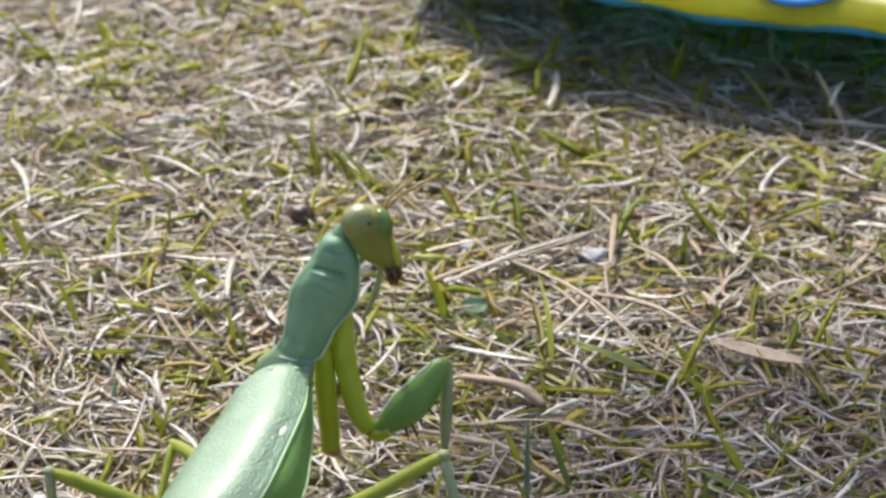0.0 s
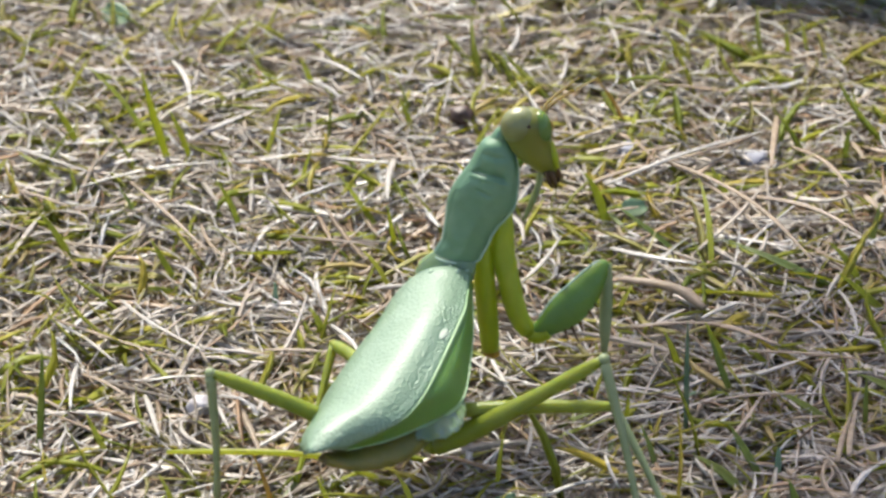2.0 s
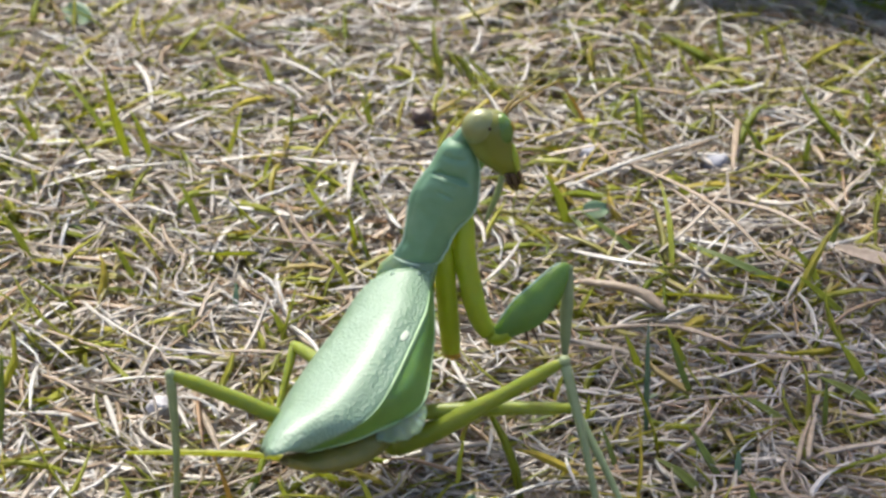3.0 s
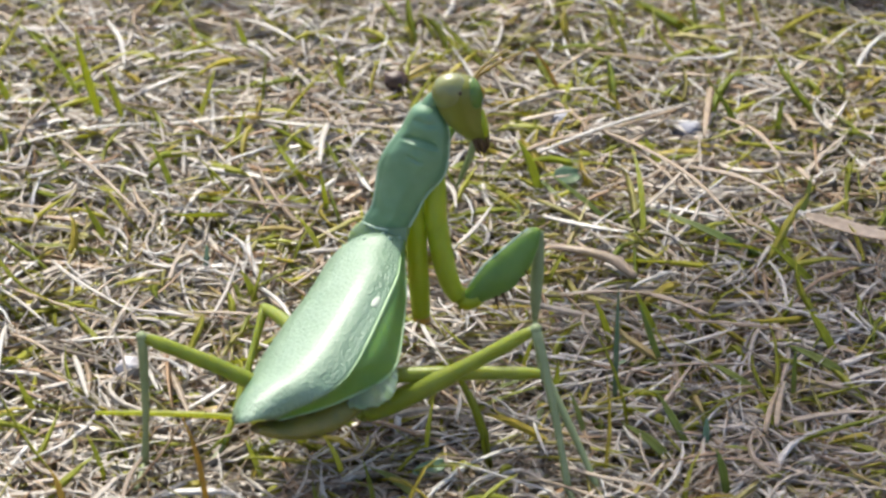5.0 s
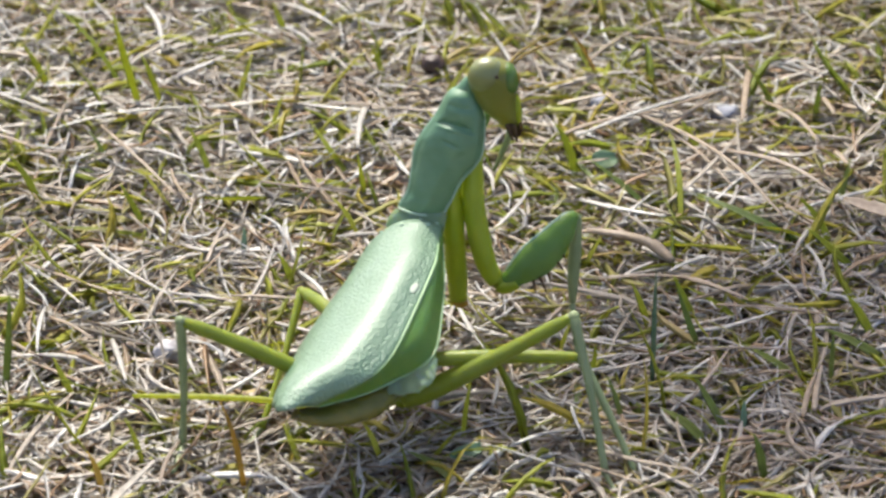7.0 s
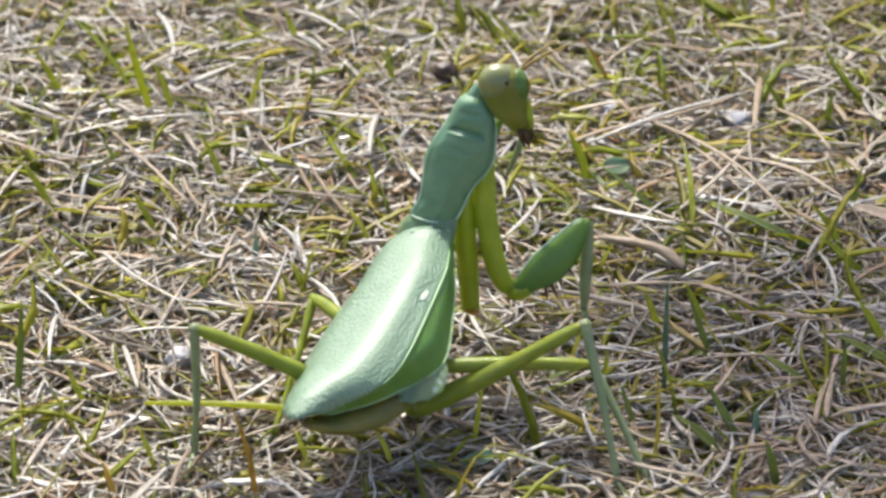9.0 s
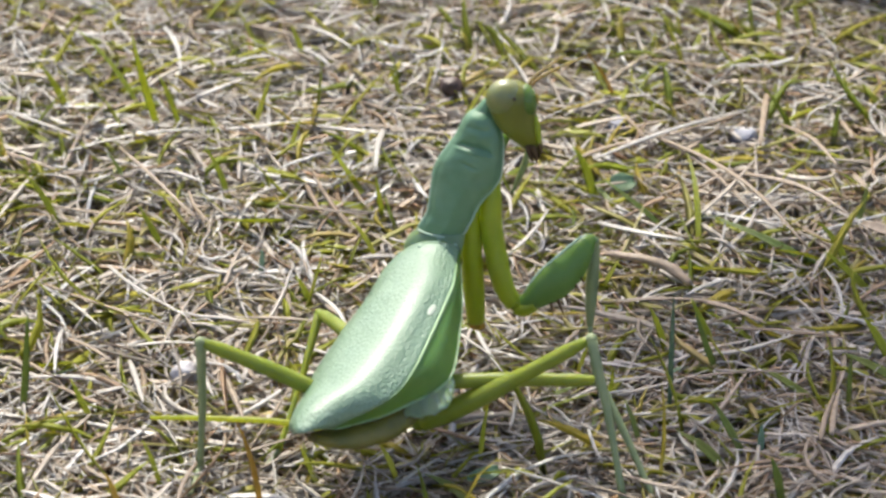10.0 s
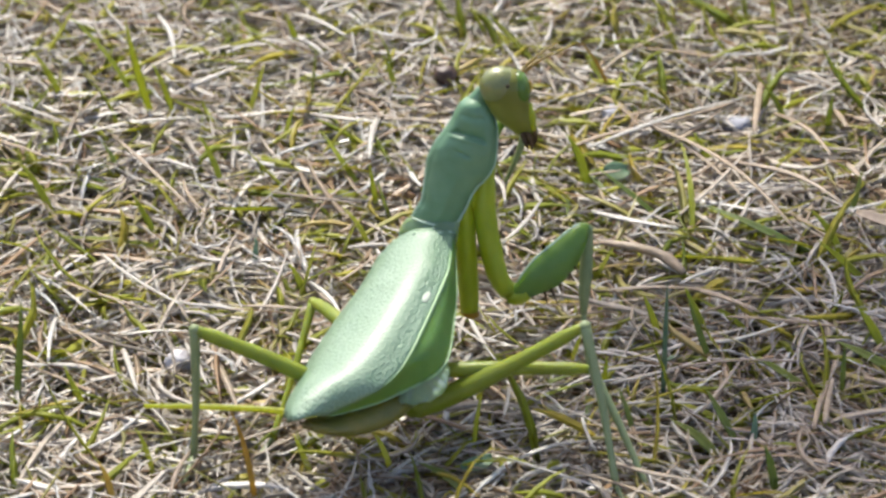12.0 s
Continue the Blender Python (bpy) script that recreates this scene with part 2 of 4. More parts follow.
# ---- ground: one sheet to the horizon ----
def build_ground():
    bm = bmesh.new()
    rings = [0.0, 0.15, 0.3, 0.6, 1.2, 3, 8, 25, 80, 300]
    centre = Vector((0, 0.45, 0))
    prev = None
    for r in rings[1:]:
        ring = []
        for j in range(48):
            a = 2 * math.pi * j / 48
            p = centre + Vector((math.cos(a) * r, math.sin(a) * r, 0))
            p.z = -0.006 + (0.0015 * noise.noise(p * 20) if r < 1 else 0)
            ring.append(bm.verts.new(p))
        if prev is None:
            bm.faces.new(ring)
        else:
            for j in range(48):
                bm.faces.new((prev[j], prev[(j + 1) % 48], ring[(j + 1) % 48], ring[j]))
        prev = ring
    return tagged(mesh_object("ground", bm, soil_material()), "brown soil under a dry matted lawn", "ground", kind="structure")


build_ground()


def lushness(x, y):
    """Share of living grass at a spot: more at the back and to the west of the insect."""
    return 1 / (1 + np.exp(-(y - 395) / 18)) * (0.35 + 0.65 / (1 + np.exp((x - 5) / 22)))


def strands(name, mat, count, area, z, length, width, slope, bend, seed, label, category, hole=None, taper=0.25, flat=0.4, clump=0.0, lush=False, spread=0, joints=5):
    """Many thin curved strands in one mesh, each a closed-sided three-edged sliver."""
    rng = np.random.default_rng(seed)
    x0, x1, y0, y1 = area
    k = joints
    px, py = rng.uniform(x0, x1, count), rng.uniform(y0, y1, count)
    if spread:
        px, py = rng.normal(0, spread, count), rng.normal(450, spread, count)
    if hole:
        keep = ~((px > hole[0]) & (px < hole[1]) & (py > hole[2]) & (py < hole[3]))
        px, py = px[keep], py[keep]
    if clump:
        field = np.array([noise.noise(Vector((a * 0.045, b * 0.045, seed))) for a, b in zip(px, py)])
        keep = field > rng.uniform(-clump, clump, len(px))
        px, py = px[keep], py[keep]
    if category == "dry grass" and not spread:
        for hx, hy, a, b in HOLLOWS:
            keep = (((px + 4 - hx) / a) ** 2 + ((py - hy) / b) ** 2 > 1) | (rng.uniform(0, 1, len(px)) < 0.25)
            px, py = px[keep], py[keep]
    if lush:
        keep = lushness(px, py) > rng.uniform(0, 1, len(px))
        px, py = px[keep], py[keep]
    n = len(px)
    ln = length[0] + (length[1] - length[0]) * rng.power(0.8, n)
    wd = width[0] + (width[1] - width[0]) * rng.uniform(0, 1, n) ** 1.6
    th = rng.uniform(0, 2 * math.pi, n)
    cv = rng.normal(0, bend, n)
    sl = np.abs(rng.normal(slope[0], slope[1], n))
    zz = rng.uniform(*z, n)
    droop = rng.uniform(0.0, 1.0, n) * sl
    roll = rng.uniform(-0.9, 0.9, n)
    s = np.linspace(0, 1, k)
    ang = th[:, None] + cv[:, None] * (s[None, :] - 0.5)
    step = ln[:, None] / (k - 1)
    cx = px[:, None] + np.cumsum(np.cos(ang) * step, 1)
    cy = py[:, None] + np.cumsum(np.sin(ang) * step, 1)
    cz = zz[:, None] + ln[:, None] * (sl[:, None] * s - droop[:, None] * s * s) + rng.normal(0, 0.12, (n, k))
    sx, sy = -np.sin(ang), np.cos(ang)
    prof = np.where(s < 0.15, 0.7 + 2 * s, 1.0) * (1 - (1 - taper) * np.clip((s - 0.45) / 0.55, 0, 1) ** 1.4)
    half = wd[:, None] / 2 * prof[None, :]
    cr, sr = np.cos(roll)[:, None], np.sin(roll)[:, None]
    v = np.empty((n, k, 3, 3))
    for j, (a, b) in enumerate(((-1, 0), (1, 0), (0, -1))):
        off, up = a * half, b * half * flat * 2
        w_, h_ = off * cr - up * sr, off * sr + up * cr
        v[:, :, j, 0], v[:, :, j, 1], v[:, :, j, 2] = cx + sx * w_, cy + sy * w_, cz + h_
    verts = v.reshape(-1, 3) * MM
    base = (np.arange(n) * k * 3)[:, None, None, None]
    i = (np.arange(k - 1) * 3)[None, :, None, None]
    j = np.arange(3)[None, None, :, None]
    quad = np.concatenate([base + i + j, base + i + (j + 1) % 3, base + i + 3 + (j + 1) % 3, base + i + 3 + j], 3).reshape(-1, 4)
    me = bpy.data.meshes.new(name)
    me.vertices.add(len(verts))
    me.vertices.foreach_set("co", verts.ravel())
    me.loops.add(quad.size)
    me.loops.foreach_set("vertex_index", quad.ravel().astype(np.int32))
    me.polygons.add(len(quad))
    me.polygons.foreach_set("loop_start", np.arange(0, quad.size, 4, dtype=np.int32))
    me.polygons.foreach_set("use_smooth", np.ones(len(quad), bool))
    me.update(calc_edges=True)
    me.materials.append(mat)
    return tagged(new(name, me), label, category, kind="stuff")


# thin spots in the mat where the dark thatch shows: place and half-widths
HOLLOWS = ((18, 475, 5, 4), (26, 482, 6, 4), (-16, 419, 5, 4), (-25, 414, 5, 3), (-38, 394, 5, 4), (31, 414, 7, 5), (-58, 432, 6, 3), (10, 482, 8, 3), (40, 395, 7, 4), (22, 386, 5, 4), (33, 372, 8, 5), (-62, 400, 6, 4), (48, 384, 6, 5), (-8, 440, 5, 3), (12, 452, 6, 3),
           (20, 430, 8, 5), (25, 446, 8, 5), (29, 461, 8, 5), (18, 418, 6, 4), (25, 400, 8, 5), (33, 405, 7, 4), (15, 466, 7, 4))
NEAR = (-125, 150, 300, 640)
strands("matted_thatch", THATCH, 16000, NEAR, (-5.0, -1.8), (5, 18), (0.6, 1.5), (0.0, 0.10), 0.9, 11, "dark brown decayed thatch lying on the soil", "thatch", joints=4)
strands("dry_grass", STRAW, 46000, NEAR, (-3.2, 1.6), (3, 20), (0.26, 1.1), (0.02, 0.14), 0.45, 12, "pale dry straw-coloured grass lying in a mat", "dry grass")
strands("curled_dry_grass", STRAW, 14000, NEAR, (-2.6, 1.9), (4, 14), (0.35, 1.0), (0.04, 0.16), 1.5, 41, "curled pale dry grass tops lying in the mat", "dry grass", joints=6)
strands("green_grass", GRASS, 14000, NEAR, (-2.0, 1.2), (4, 14), (0.5, 1.6), (0.25, 0.35), 0.8, 33, "short yellow-green grass blades sprouting through straw", "grass", taper=0.08, flat=0.15, clump=0.5)
strands("lush_grass", GRASS, 13000, NEAR, (-1.5, 1.6), (5, 16), (0.6, 1.8), (0.2, 0.3), 0.7, 34, "thicker yellow-green grass at the back of the patch", "grass", taper=0.08, flat=0.15, clump=0.6, lush=True)
strands("fading_grass", FADING, 15000, NEAR, (-2.6, 1.4), (4, 16), (0.5, 1.5), (0.08, 0.16), 0.7, 29, "half-dry olive yellow grass blades lying in the mat", "grass", taper=0.1, flat=0.2, clump=0.7, joints=4)
strands("grass_litter", LITTER, 42000, NEAR, (-3.0, 1.7), (1.5, 8), (0.25, 0.85), (0.02, 0.16), 0.6, 20, "short broken bits of tan and brown dry grass", "dry grass", joints=3)
strands("pale_litter", STRAW, 9000, (-125, 0, 425, 640), (-1.0, 2.2), (3, 14), (0.3, 1.0), (0.03, 0.14), 0.5, 43, "bleached straw bits lying loose on the mat", "dry grass", joints=4)
strands("outer_dry_grass", STRAW, 30000, NEAR, (-4, 2), (12, 45), (1.0, 2.8), (0.05, 0.15), 0.9, 14, "pale dry grass further out on the lawn", "dry grass", hole=NEAR, spread=480, joints=3)
strands("outer_green_grass", GRASS, 9000, NEAR, (-3, 0), (10, 22), (1.0, 2.6), (0.35, 0.4), 0.8, 15, "yellow-green grass tufts further out on the lawn", "grass", hole=NEAR, taper=0.08, flat=0.15, clump=0.5, spread=520, joints=3)


# ---- added leaning tree, never seen: its leafy top shades one side of the patch ----
BARK = leaf_material("bark", [(0.0, (0.16, 0.12, 0.09)), (1.0, (0.24, 0.19, 0.14))], 0.85, 0.0, True)
TREE_LEAF = leaf_material("tree_leaf", [(0.0, (0.05, 0.10, 0.02)), (1.0, (0.10, 0.17, 0.04))], 0.45, 0.2)
SHADE_AT, CROWN_HEIGHT, CROWN_SIZE, LEAVES = (0.140, 0.378), 1.9, (0.128, 0.046, 0.06), 420


def build_shade_caster():
    tree = tagged(new("unseen_shade_caster"), "added unseen tree, slender and leaning, that shades the grass", "tree")
    centre = Vector((SHADE_AT[0], SHADE_AT[1], 0)) + sun_way * (CROWN_HEIGHT / sun_way.z)
    tree.location = (centre.x + 0.8, centre.y + 0.45, 0)
    at = Vector(tree.location) / MM
    c = centre / MM - at
    part("trunk", loft([(0, 0, -30), (20, -30, 500), (-30, 10, 1100), tuple(c * 0.95)], [110, 80, 65, 40, 6], n=20, segs=14), BARK, tree)
    rng = np.random.default_rng(5)
    start = Vector((-10, 0, 900))
    for k in range(5):
        tip = c + Vector((40 * k - 60, rng.uniform(-12, 12), rng.uniform(-30, 60)))
        part("limb", loft([tuple(start), tuple(start.lerp(tip, 0.45) + Vector((0, 0, 130))), tuple(tip)], [24, 12, 2], n=14, segs=8), BARK, tree)
    verts, faces = [], []
    for _ in range(LEAVES):
        q = rng.uniform(0, 2 * math.pi)
        edge = 1 + 0.025 * math.sin(9 * q) + 0.02 * math.sin(17 * q + 1)
        rad = edge * rng.uniform(0, 1) ** 0.5
        d = Vector((rad * math.cos(q), rad * math.sin(q), rng.uniform(-0.4, 1) * math.sqrt(max(0.04, 1 - min(1, rad) ** 2))))
        p = c + Vector([v * size / MM for v, size in zip(d, CROWN_SIZE)])
        m = pose(0, 0, 0, *rng.uniform(-50, 50, 2), rng.uniform(0, 360))
        k = len(verts)
        for a, b, h in ((-14, 0, 0), (0, -7, 2), (15, 0, -2), (0, 7, 2), (0, 0, -1)):
            verts.append((p + m @ Vector((a, b, h))) * MM)
        faces += [(k, k + 1, k + 4), (k + 1, k + 2, k + 4), (k + 2, k + 3, k + 4), (k + 3, k, k + 4)]
    me = bpy.data.meshes.new("crown")
    me.from_pydata(verts, [], faces)
    me.materials.append(TREE_LEAF)
    crown = new("crown", me)
    crown.parent = tree
    return tree


build_shade_caster()




# ---- the mantis: its space has its origin on the ground below the waist ----
MANTIS_AT = (-0.007, 0.372, 0.0)
WAIST, TAIL = Vector((0, 0, 25)), Vector((-16.6, -33.7, 15.0))
AXIS = TAIL - WAIST
RIGHT = Vector((0.879, -0.477, 0)).normalized()
UP = AXIS.normalized().cross(RIGHT)
UP = UP if UP.z > 0 else -UP


def wing_point(u, ds, dn):
    """A spot on the folded wings: u along the back, ds to its right, dn above it (mm)."""
    return WAIST + AXIS * u + RIGHT * ds + UP * dn


# outlines of the folded wing cover, root to tip: along, across, above
INNER_EDGE = [(0.065, -5.1, -1.1), (0.10, -5.9, -1.5), (0.16, -6.35, -1.9), (0.29, -6.4, -2.4), (0.42, -6.85, -2.8), (0.54, -7.0, -3.0), (0.64, -6.95, -3.0), (0.73, -6.5, -2.8), (0.82, -5.65, -2.0), (0.90, -4.9, -0.9), (0.985, -3.7, -0.1), (1.035, -2.2, 0.3)]
VEIN_LINE = [(-0.01, 2.8, -0.3), (0.06, 3.8, -0.2), (0.13, 4.9, 0.1), (0.20, 5.85, 0.4), (0.38, 7.0, 0.6), (0.565, 7.9, 0.6), (0.675, 8.0, 0.5), (0.77, 7.2, 0.4), (0.845, 5.5, 0.4), (0.905, 3.8, 0.4), (0.96, 2.3, 0.3)]
OUTER_EDGE = [(-0.005, 2.9, -0.7), (0.095, 4.9, -2.0), (0.20, 6.9, -3.0), (0.32, 8.7, -3.6), (0.413, 10.0, -4.0), (0.48, 10.65, -4.2), (0.54, 10.5, -4.2), (0.61, 9.4, -4.0), (0.69, 7.6, -3.6), (0.755, 6.3, -3.2), (0.82, 4.9, -2.4), (0.89, 3.3, -1.4), (0.95, 2.2, -0.2)]


INNER_EDGE, VEIN_LINE, OUTER_EDGE = (spline(c, 90) for c in (INNER_EDGE, VEIN_LINE, OUTER_EDGE))


def along_curve(line, s):
    u = line[0, 0] + (line[-1, 0] - line[0, 0]) * s
    return np.array([u, np.interp(u, line[:, 0], line[:, 1]), np.interp(u, line[:, 0], line[:, 2])])


def wing_top(s, c):
    """The wing cover's vaulted face: c 0 at its inner edge, 1 at the raised vein."""
    a, b = along_curve(INNER_EDGE, s), along_curve(VEIN_LINE, s)
    p = a + (b - a) * c
    vault = float(np.interp(s, [0, 0.12, 0.3, 0.7, 0.85, 0.93, 1], [1.5, 2.2, 3.0, 3.4, 3.3, 2.8, 2.0]))
    p[2] += vault * (1 - abs(2 * c - 1) ** 2.5)
    p[0] += 0.05 * (1 - (2 * c - 1) ** 2) * max(0, (s - 0.6) / 0.4) ** 2
    p[2] += 0.10 * math.sin(s * 9 + c * 3) * math.sin(math.pi * c) - 0.25 * math.exp(-((c - 0.90) / 0.05) ** 2) * math.sin(math.pi * min(1, s * 1.05))
    return p


def stack(levels, side, n=60, segs=36, power=2.0, bm=None):
    """A solid of level rings: rows of x, y, z, half-width along side, half-depth across it."""
    bm = bm or bmesh.new()
    s = Vector(side).normalized()
    d = Vector((-s.y, s.x, 0))
    rings = []
    for x, y, z, w, h in spline(levels, n):
        ring = []
        for j in range(segs):
            q = 2 * math.pi * j / segs
            ca, sa = math.cos(q), math.sin(q)
            ca, sa = math.copysign(abs(ca) ** (2 / power), ca), math.copysign(abs(sa) ** (2 / power), sa)
            ring.append(bm.verts.new((Vector((x, y, z)) + s * ca * w + d * sa * h) * MM))
        rings.append(ring)
    for a, b in zip(rings, rings[1:]):
        for j in range(segs):
            bm.faces.new((a[j], a[(j + 1) % segs], b[(j + 1) % segs], b[j]))
    bm.faces.new(list(reversed(rings[0])))
    bm.faces.new(rings[-1])
    return bm


SHIELD_SIDE = (0.98, -0.2, 0)
SHIELD_LEVELS = [(-0.3, 1.0, 25.6, 2.6, 0.5), (0.0, 1.0, 26.2, 3.3, 0.95), (0.5, 1.2, 27.2, 3.35, 1.25), (1.1, 1.4, 28.2, 3.3, 1.4), (1.6, 1.7, 29.6, 3.4, 1.6), (2.2, 2.1, 31.2, 3.8, 1.8), (3.1, 2.5, 33.0, 4.5, 2.0), (3.7, 2.9, 34.8, 4.8, 2.2), (4.2, 3.2, 36.6, 4.5, 2.3), (4.8, 3.5, 38.2, 4.0, 2.3), (5.3, 3.9, 39.8, 3.4, 2.3), (5.5, 4.3, 41.5, 2.75, 2.1), (5.6, 4.6, 42.8, 2.1, 1.8), (5.8, 4.9, 43.6, 1.0, 1.0)]


def build_mantis():
    m = new("praying_mantis")
    m.location = MANTIS_AT
    tagged(m, "green praying mantis with folded wings standing on dry grass", "mantis")
    parts = {}
    us = np.linspace(0, 1, 44)

    # abdomen under the wings, with its ring segments
    belly = [wing_point(*p) for p in ((0.05, 0.2, -3.0), (0.2, 2.0, -4.6), (0.4, 4.0, -6.2), (0.6, 4.9, -6.6), (0.75, 4.6, -5.7), (0.87, 2.9, -4.1), (0.95, 0.9, -2.6), (0.985, -0.2, -1.6))]
    bm = loft([tuple(p) for p in belly], [2.6, 3.4, 3.9, 3.9, 3.6, 3.2, 2.2, 1.0], [1.8, 2.1, 2.2, 2.1, 1.9, 1.6, 1.1, 0.6], tuple(RIGHT), 90, 24)
    for v in bm.verts:
        u = (v.co / MM - WAIST).dot(AXIS) / AXIS.length_squared
        v.co += Vector(UP) * (0.16 * MM * max(0, math.cos(u * 58)) ** 6)
    parts["abdomen"] = part("abdomen", bm, BELLY, m, "olive green segmented abdomen")
    parts["tail"] = part("tail_tip", lump(tuple(wing_point(0.965, -0.1, -1.9)), (1.5, 1.1, 0.6), (0, 0, 25), 0.2, 4), TAIL_SKIN, m, "tan tail tip")

    # left wing cover below, right wing cover on top
    rows = []
    for s in us:
        rows.append([wing_point(*(wing_top(s * 0.97, c) + (0.0, -0.25, -0.35))) for c in np.linspace(-0.03, 0.5, 14)])
    parts["left_wing"] = part("forewing", sheet(rows, 0.2), WING, m)
    rows = [[wing_point(*wing_top(s, c)) for c in np.linspace(0, 1, 34)] for s in us]
    parts["right_wing"] = part("forewing", sheet(rows, 0.2), WING, m, "pale green shiny forewing with a white spot")
    side = []
    for s in us:
        a, b = along_curve(VEIN_LINE, s), along_curve(OUTER_EDGE, s)
        side.append([wing_point(*(a + (b - a) * c + (0, 0, 0.9 * math.sin(math.pi * c) * min(1, 4 * s * (1 - s)) - 0.12 * math.sin(math.pi * c * 3) * math.sin(math.pi * s)))) - UP * 0.03 for c in np.linspace(0, 1, 12)])
    parts["wing_side"] = part("wing_margin", sheet(side, 0.2), WING_SIDE, m, "leaf-green outer margin of the forewing")
    line = [tuple(wing_point(*along_curve(VEIN_LINE, s)) + UP * 0.06) for s in np.linspace(0.09, 0.80, 14)]
    parts["vein"] = part("wing_vein", loft(line, [0.10, 0.22, 0.22, 0.20, 0.14, 0.04], n=44, segs=8), VEIN, m, "raised pale vein")
    line = [tuple(wing_point(*along_curve(OUTER_EDGE, s))) for s in np.linspace(0.05, 0.99, 18)]
    parts["rim"] = part("wing_edge", loft(line, [0.08, 0.15, 0.16, 0.16, 0.12], n=50, segs=6), VEIN, m)
    outer = [(0.49, 10.9, -4.6), (0.52, 11.7, -4.7), (0.56, 12.2, -4.7), (0.60, 12.5, -4.8), (0.65, 11.6, -5.0), (0.69, 9.6, -5.1), (0.715, 7.2, -4.8)]
    rows = []
    for k, s in enumerate(np.linspace(0, 1, 40)):
        a, b = along_curve(OUTER_EDGE, 0.49 + 0.22 * s), spline(outer, 40)[k]
        a = a + (0, -0.5, -0.1)
        wob = 0.22 * math.sin(k * 1.1) + 0.12 * math.sin(k * 2.7)
        rows.append([wing_point(*(a + (b - a) * c * (1 + 0.05 * wob) + (0, 0, wob * c))) for c in np.linspace(0, 1, 6)])
    parts["fringe"] = part("hindwing_fringe", sheet(rows, 0.08), FRINGE, m, "pale ruffled edge of the hindwing")
    c = wing_point(*wing_top(0.36, 0.915)) + UP * 0.12
    parts["spot"] = part("wing_spot", lump(tuple(c), (0.45, 1.05, 0.07), (14, 18, -20)), SPOT, m, "small white spot")
    # knobs at the wing root; their pale colour stands in for glints
    bm = bmesh.new()
    for s, c, r in ((0.03, 0.08, 0.22), (0.03, 0.42, 0.30), (0.0, 0.66, 0.20), (0.02, 0.80, 0.34), (0.0, 0.93, 0.24)):
        lump(tuple(wing_point(*wing_top(s, c))), (r * 1.3, r, r * 0.8), bm=bm, sub=2)
    parts["beads"] = part("wing_root", bm, RIM, m, "row of small knobs, coloured pale for the glints on them")
    levels = [(-1.2, 0.2, 23.0, 4.2, 1.4), (-0.95, 0.45, 24.4, 4.2, 1.35), (-0.5, 0.8, 25.5, 3.95, 1.2), (0.15, 1.1, 26.5, 3.3, 0.95), (0.8, 1.4, 27.4, 2.6, 0.5)]
    parts["collar"] = part("collar", stack(levels, SHIELD_SIDE, 16, 26, 1.8), COLLAR, m, "grey-green soft collar between shield and wings")
    thorax = [(0.5, 1.0, 22.5), (-2.5, -5.0, 20.0), (-6.0, -11.0, 16.5)]
    parts["thorax"] = part("thorax", loft(thorax, [3.0, 3.8, 3.4], [2.6, 3.0, 3.0], tuple(RIGHT), 10, 14), LEG, m)

    # shield of the neck (pronotum), held upright, with its cross-groove, dent and rim
    bm = stack(SHIELD_LEVELS, SHIELD_SIDE, 150, 72, 1.8)
    for v in bm.verts:
        x, y, z = v.co / MM
        row = [np.interp(z, [r[2] for r in SHIELD_LEVELS], [r[k] for r in SHIELD_LEVELS]) for k in (0, 1, 3)]
        if y > row[1]:
            continue
        q = (x - row[0]) / max(0.5, row[2])
        groove = 38.7 - 0.9 * (q + 0.25) ** 2 - 0.45 * q
        d = z - groove
        fade = math.exp(-(max(0, abs(q + 0.1) - 0.45) / 0.18) ** 2)
        press = 1.1 * fade / (1 + math.exp(-d / 0.05)) * math.exp(-max(0, d) / 0.9) - 0.12 * fade * math.exp(-((d + 0.22) / 0.2) ** 2)
        press += 0.45 * math.exp(-((x - 3.9 + 0.9 * (z - 36.5)) / 0.5) ** 2 - ((z - 36.5 + 0.35 * (x - 3.9)) / 0.18) ** 2)
        press += 0.22 * math.exp(-((z - 41.4 + 0.3 * q) / 0.35) ** 2) * fade
        press += 0.15 * math.exp(-((abs(q) - 0.88) / 0.05) ** 2) * (z < 39)
        press -= 0.10 * math.exp(-(q / 0.16) ** 2) * (z < 35) * min(1, (35 - z) / 3) + 0.12 * noise.noise(Vector((x, y, z)) * 0.7)
        v.co.y += MM * press
    parts["shield"] = part("pronotum", bm, SHIELD, m, "blue-green smooth neck shield")
    for sgn, top in ((1, 0.93), (-1, 0.9)):
        line = []
        for x, y, z, w, h in spline(SHIELD_LEVELS, 100)[3:int(100 * top):4]:
            line.append(Vector((x, y - 0.12, z)) + Vector(SHIELD_SIDE).normalized() * sgn * w * 0.995)
        parts["edge%d" % sgn] = part("shield_rim", loft([tuple(p) for p in line], [0.17, 0.2, 0.18, 0.14, 0.08], n=60, segs=8), RIM, m)
    hem = [(-3.2, 1.2, 26.2), (-1.7, 0.1, 26.1), (0.3, -0.1, 25.8), (2.1, 0.05, 25.6), (3.2, 0.5, 26.4)]
    parts["hem"] = part("shield_rim", loft(hem, [0.14, 0.18, 0.2, 0.2, 0.16], n=30, segs=8), RIM, m)

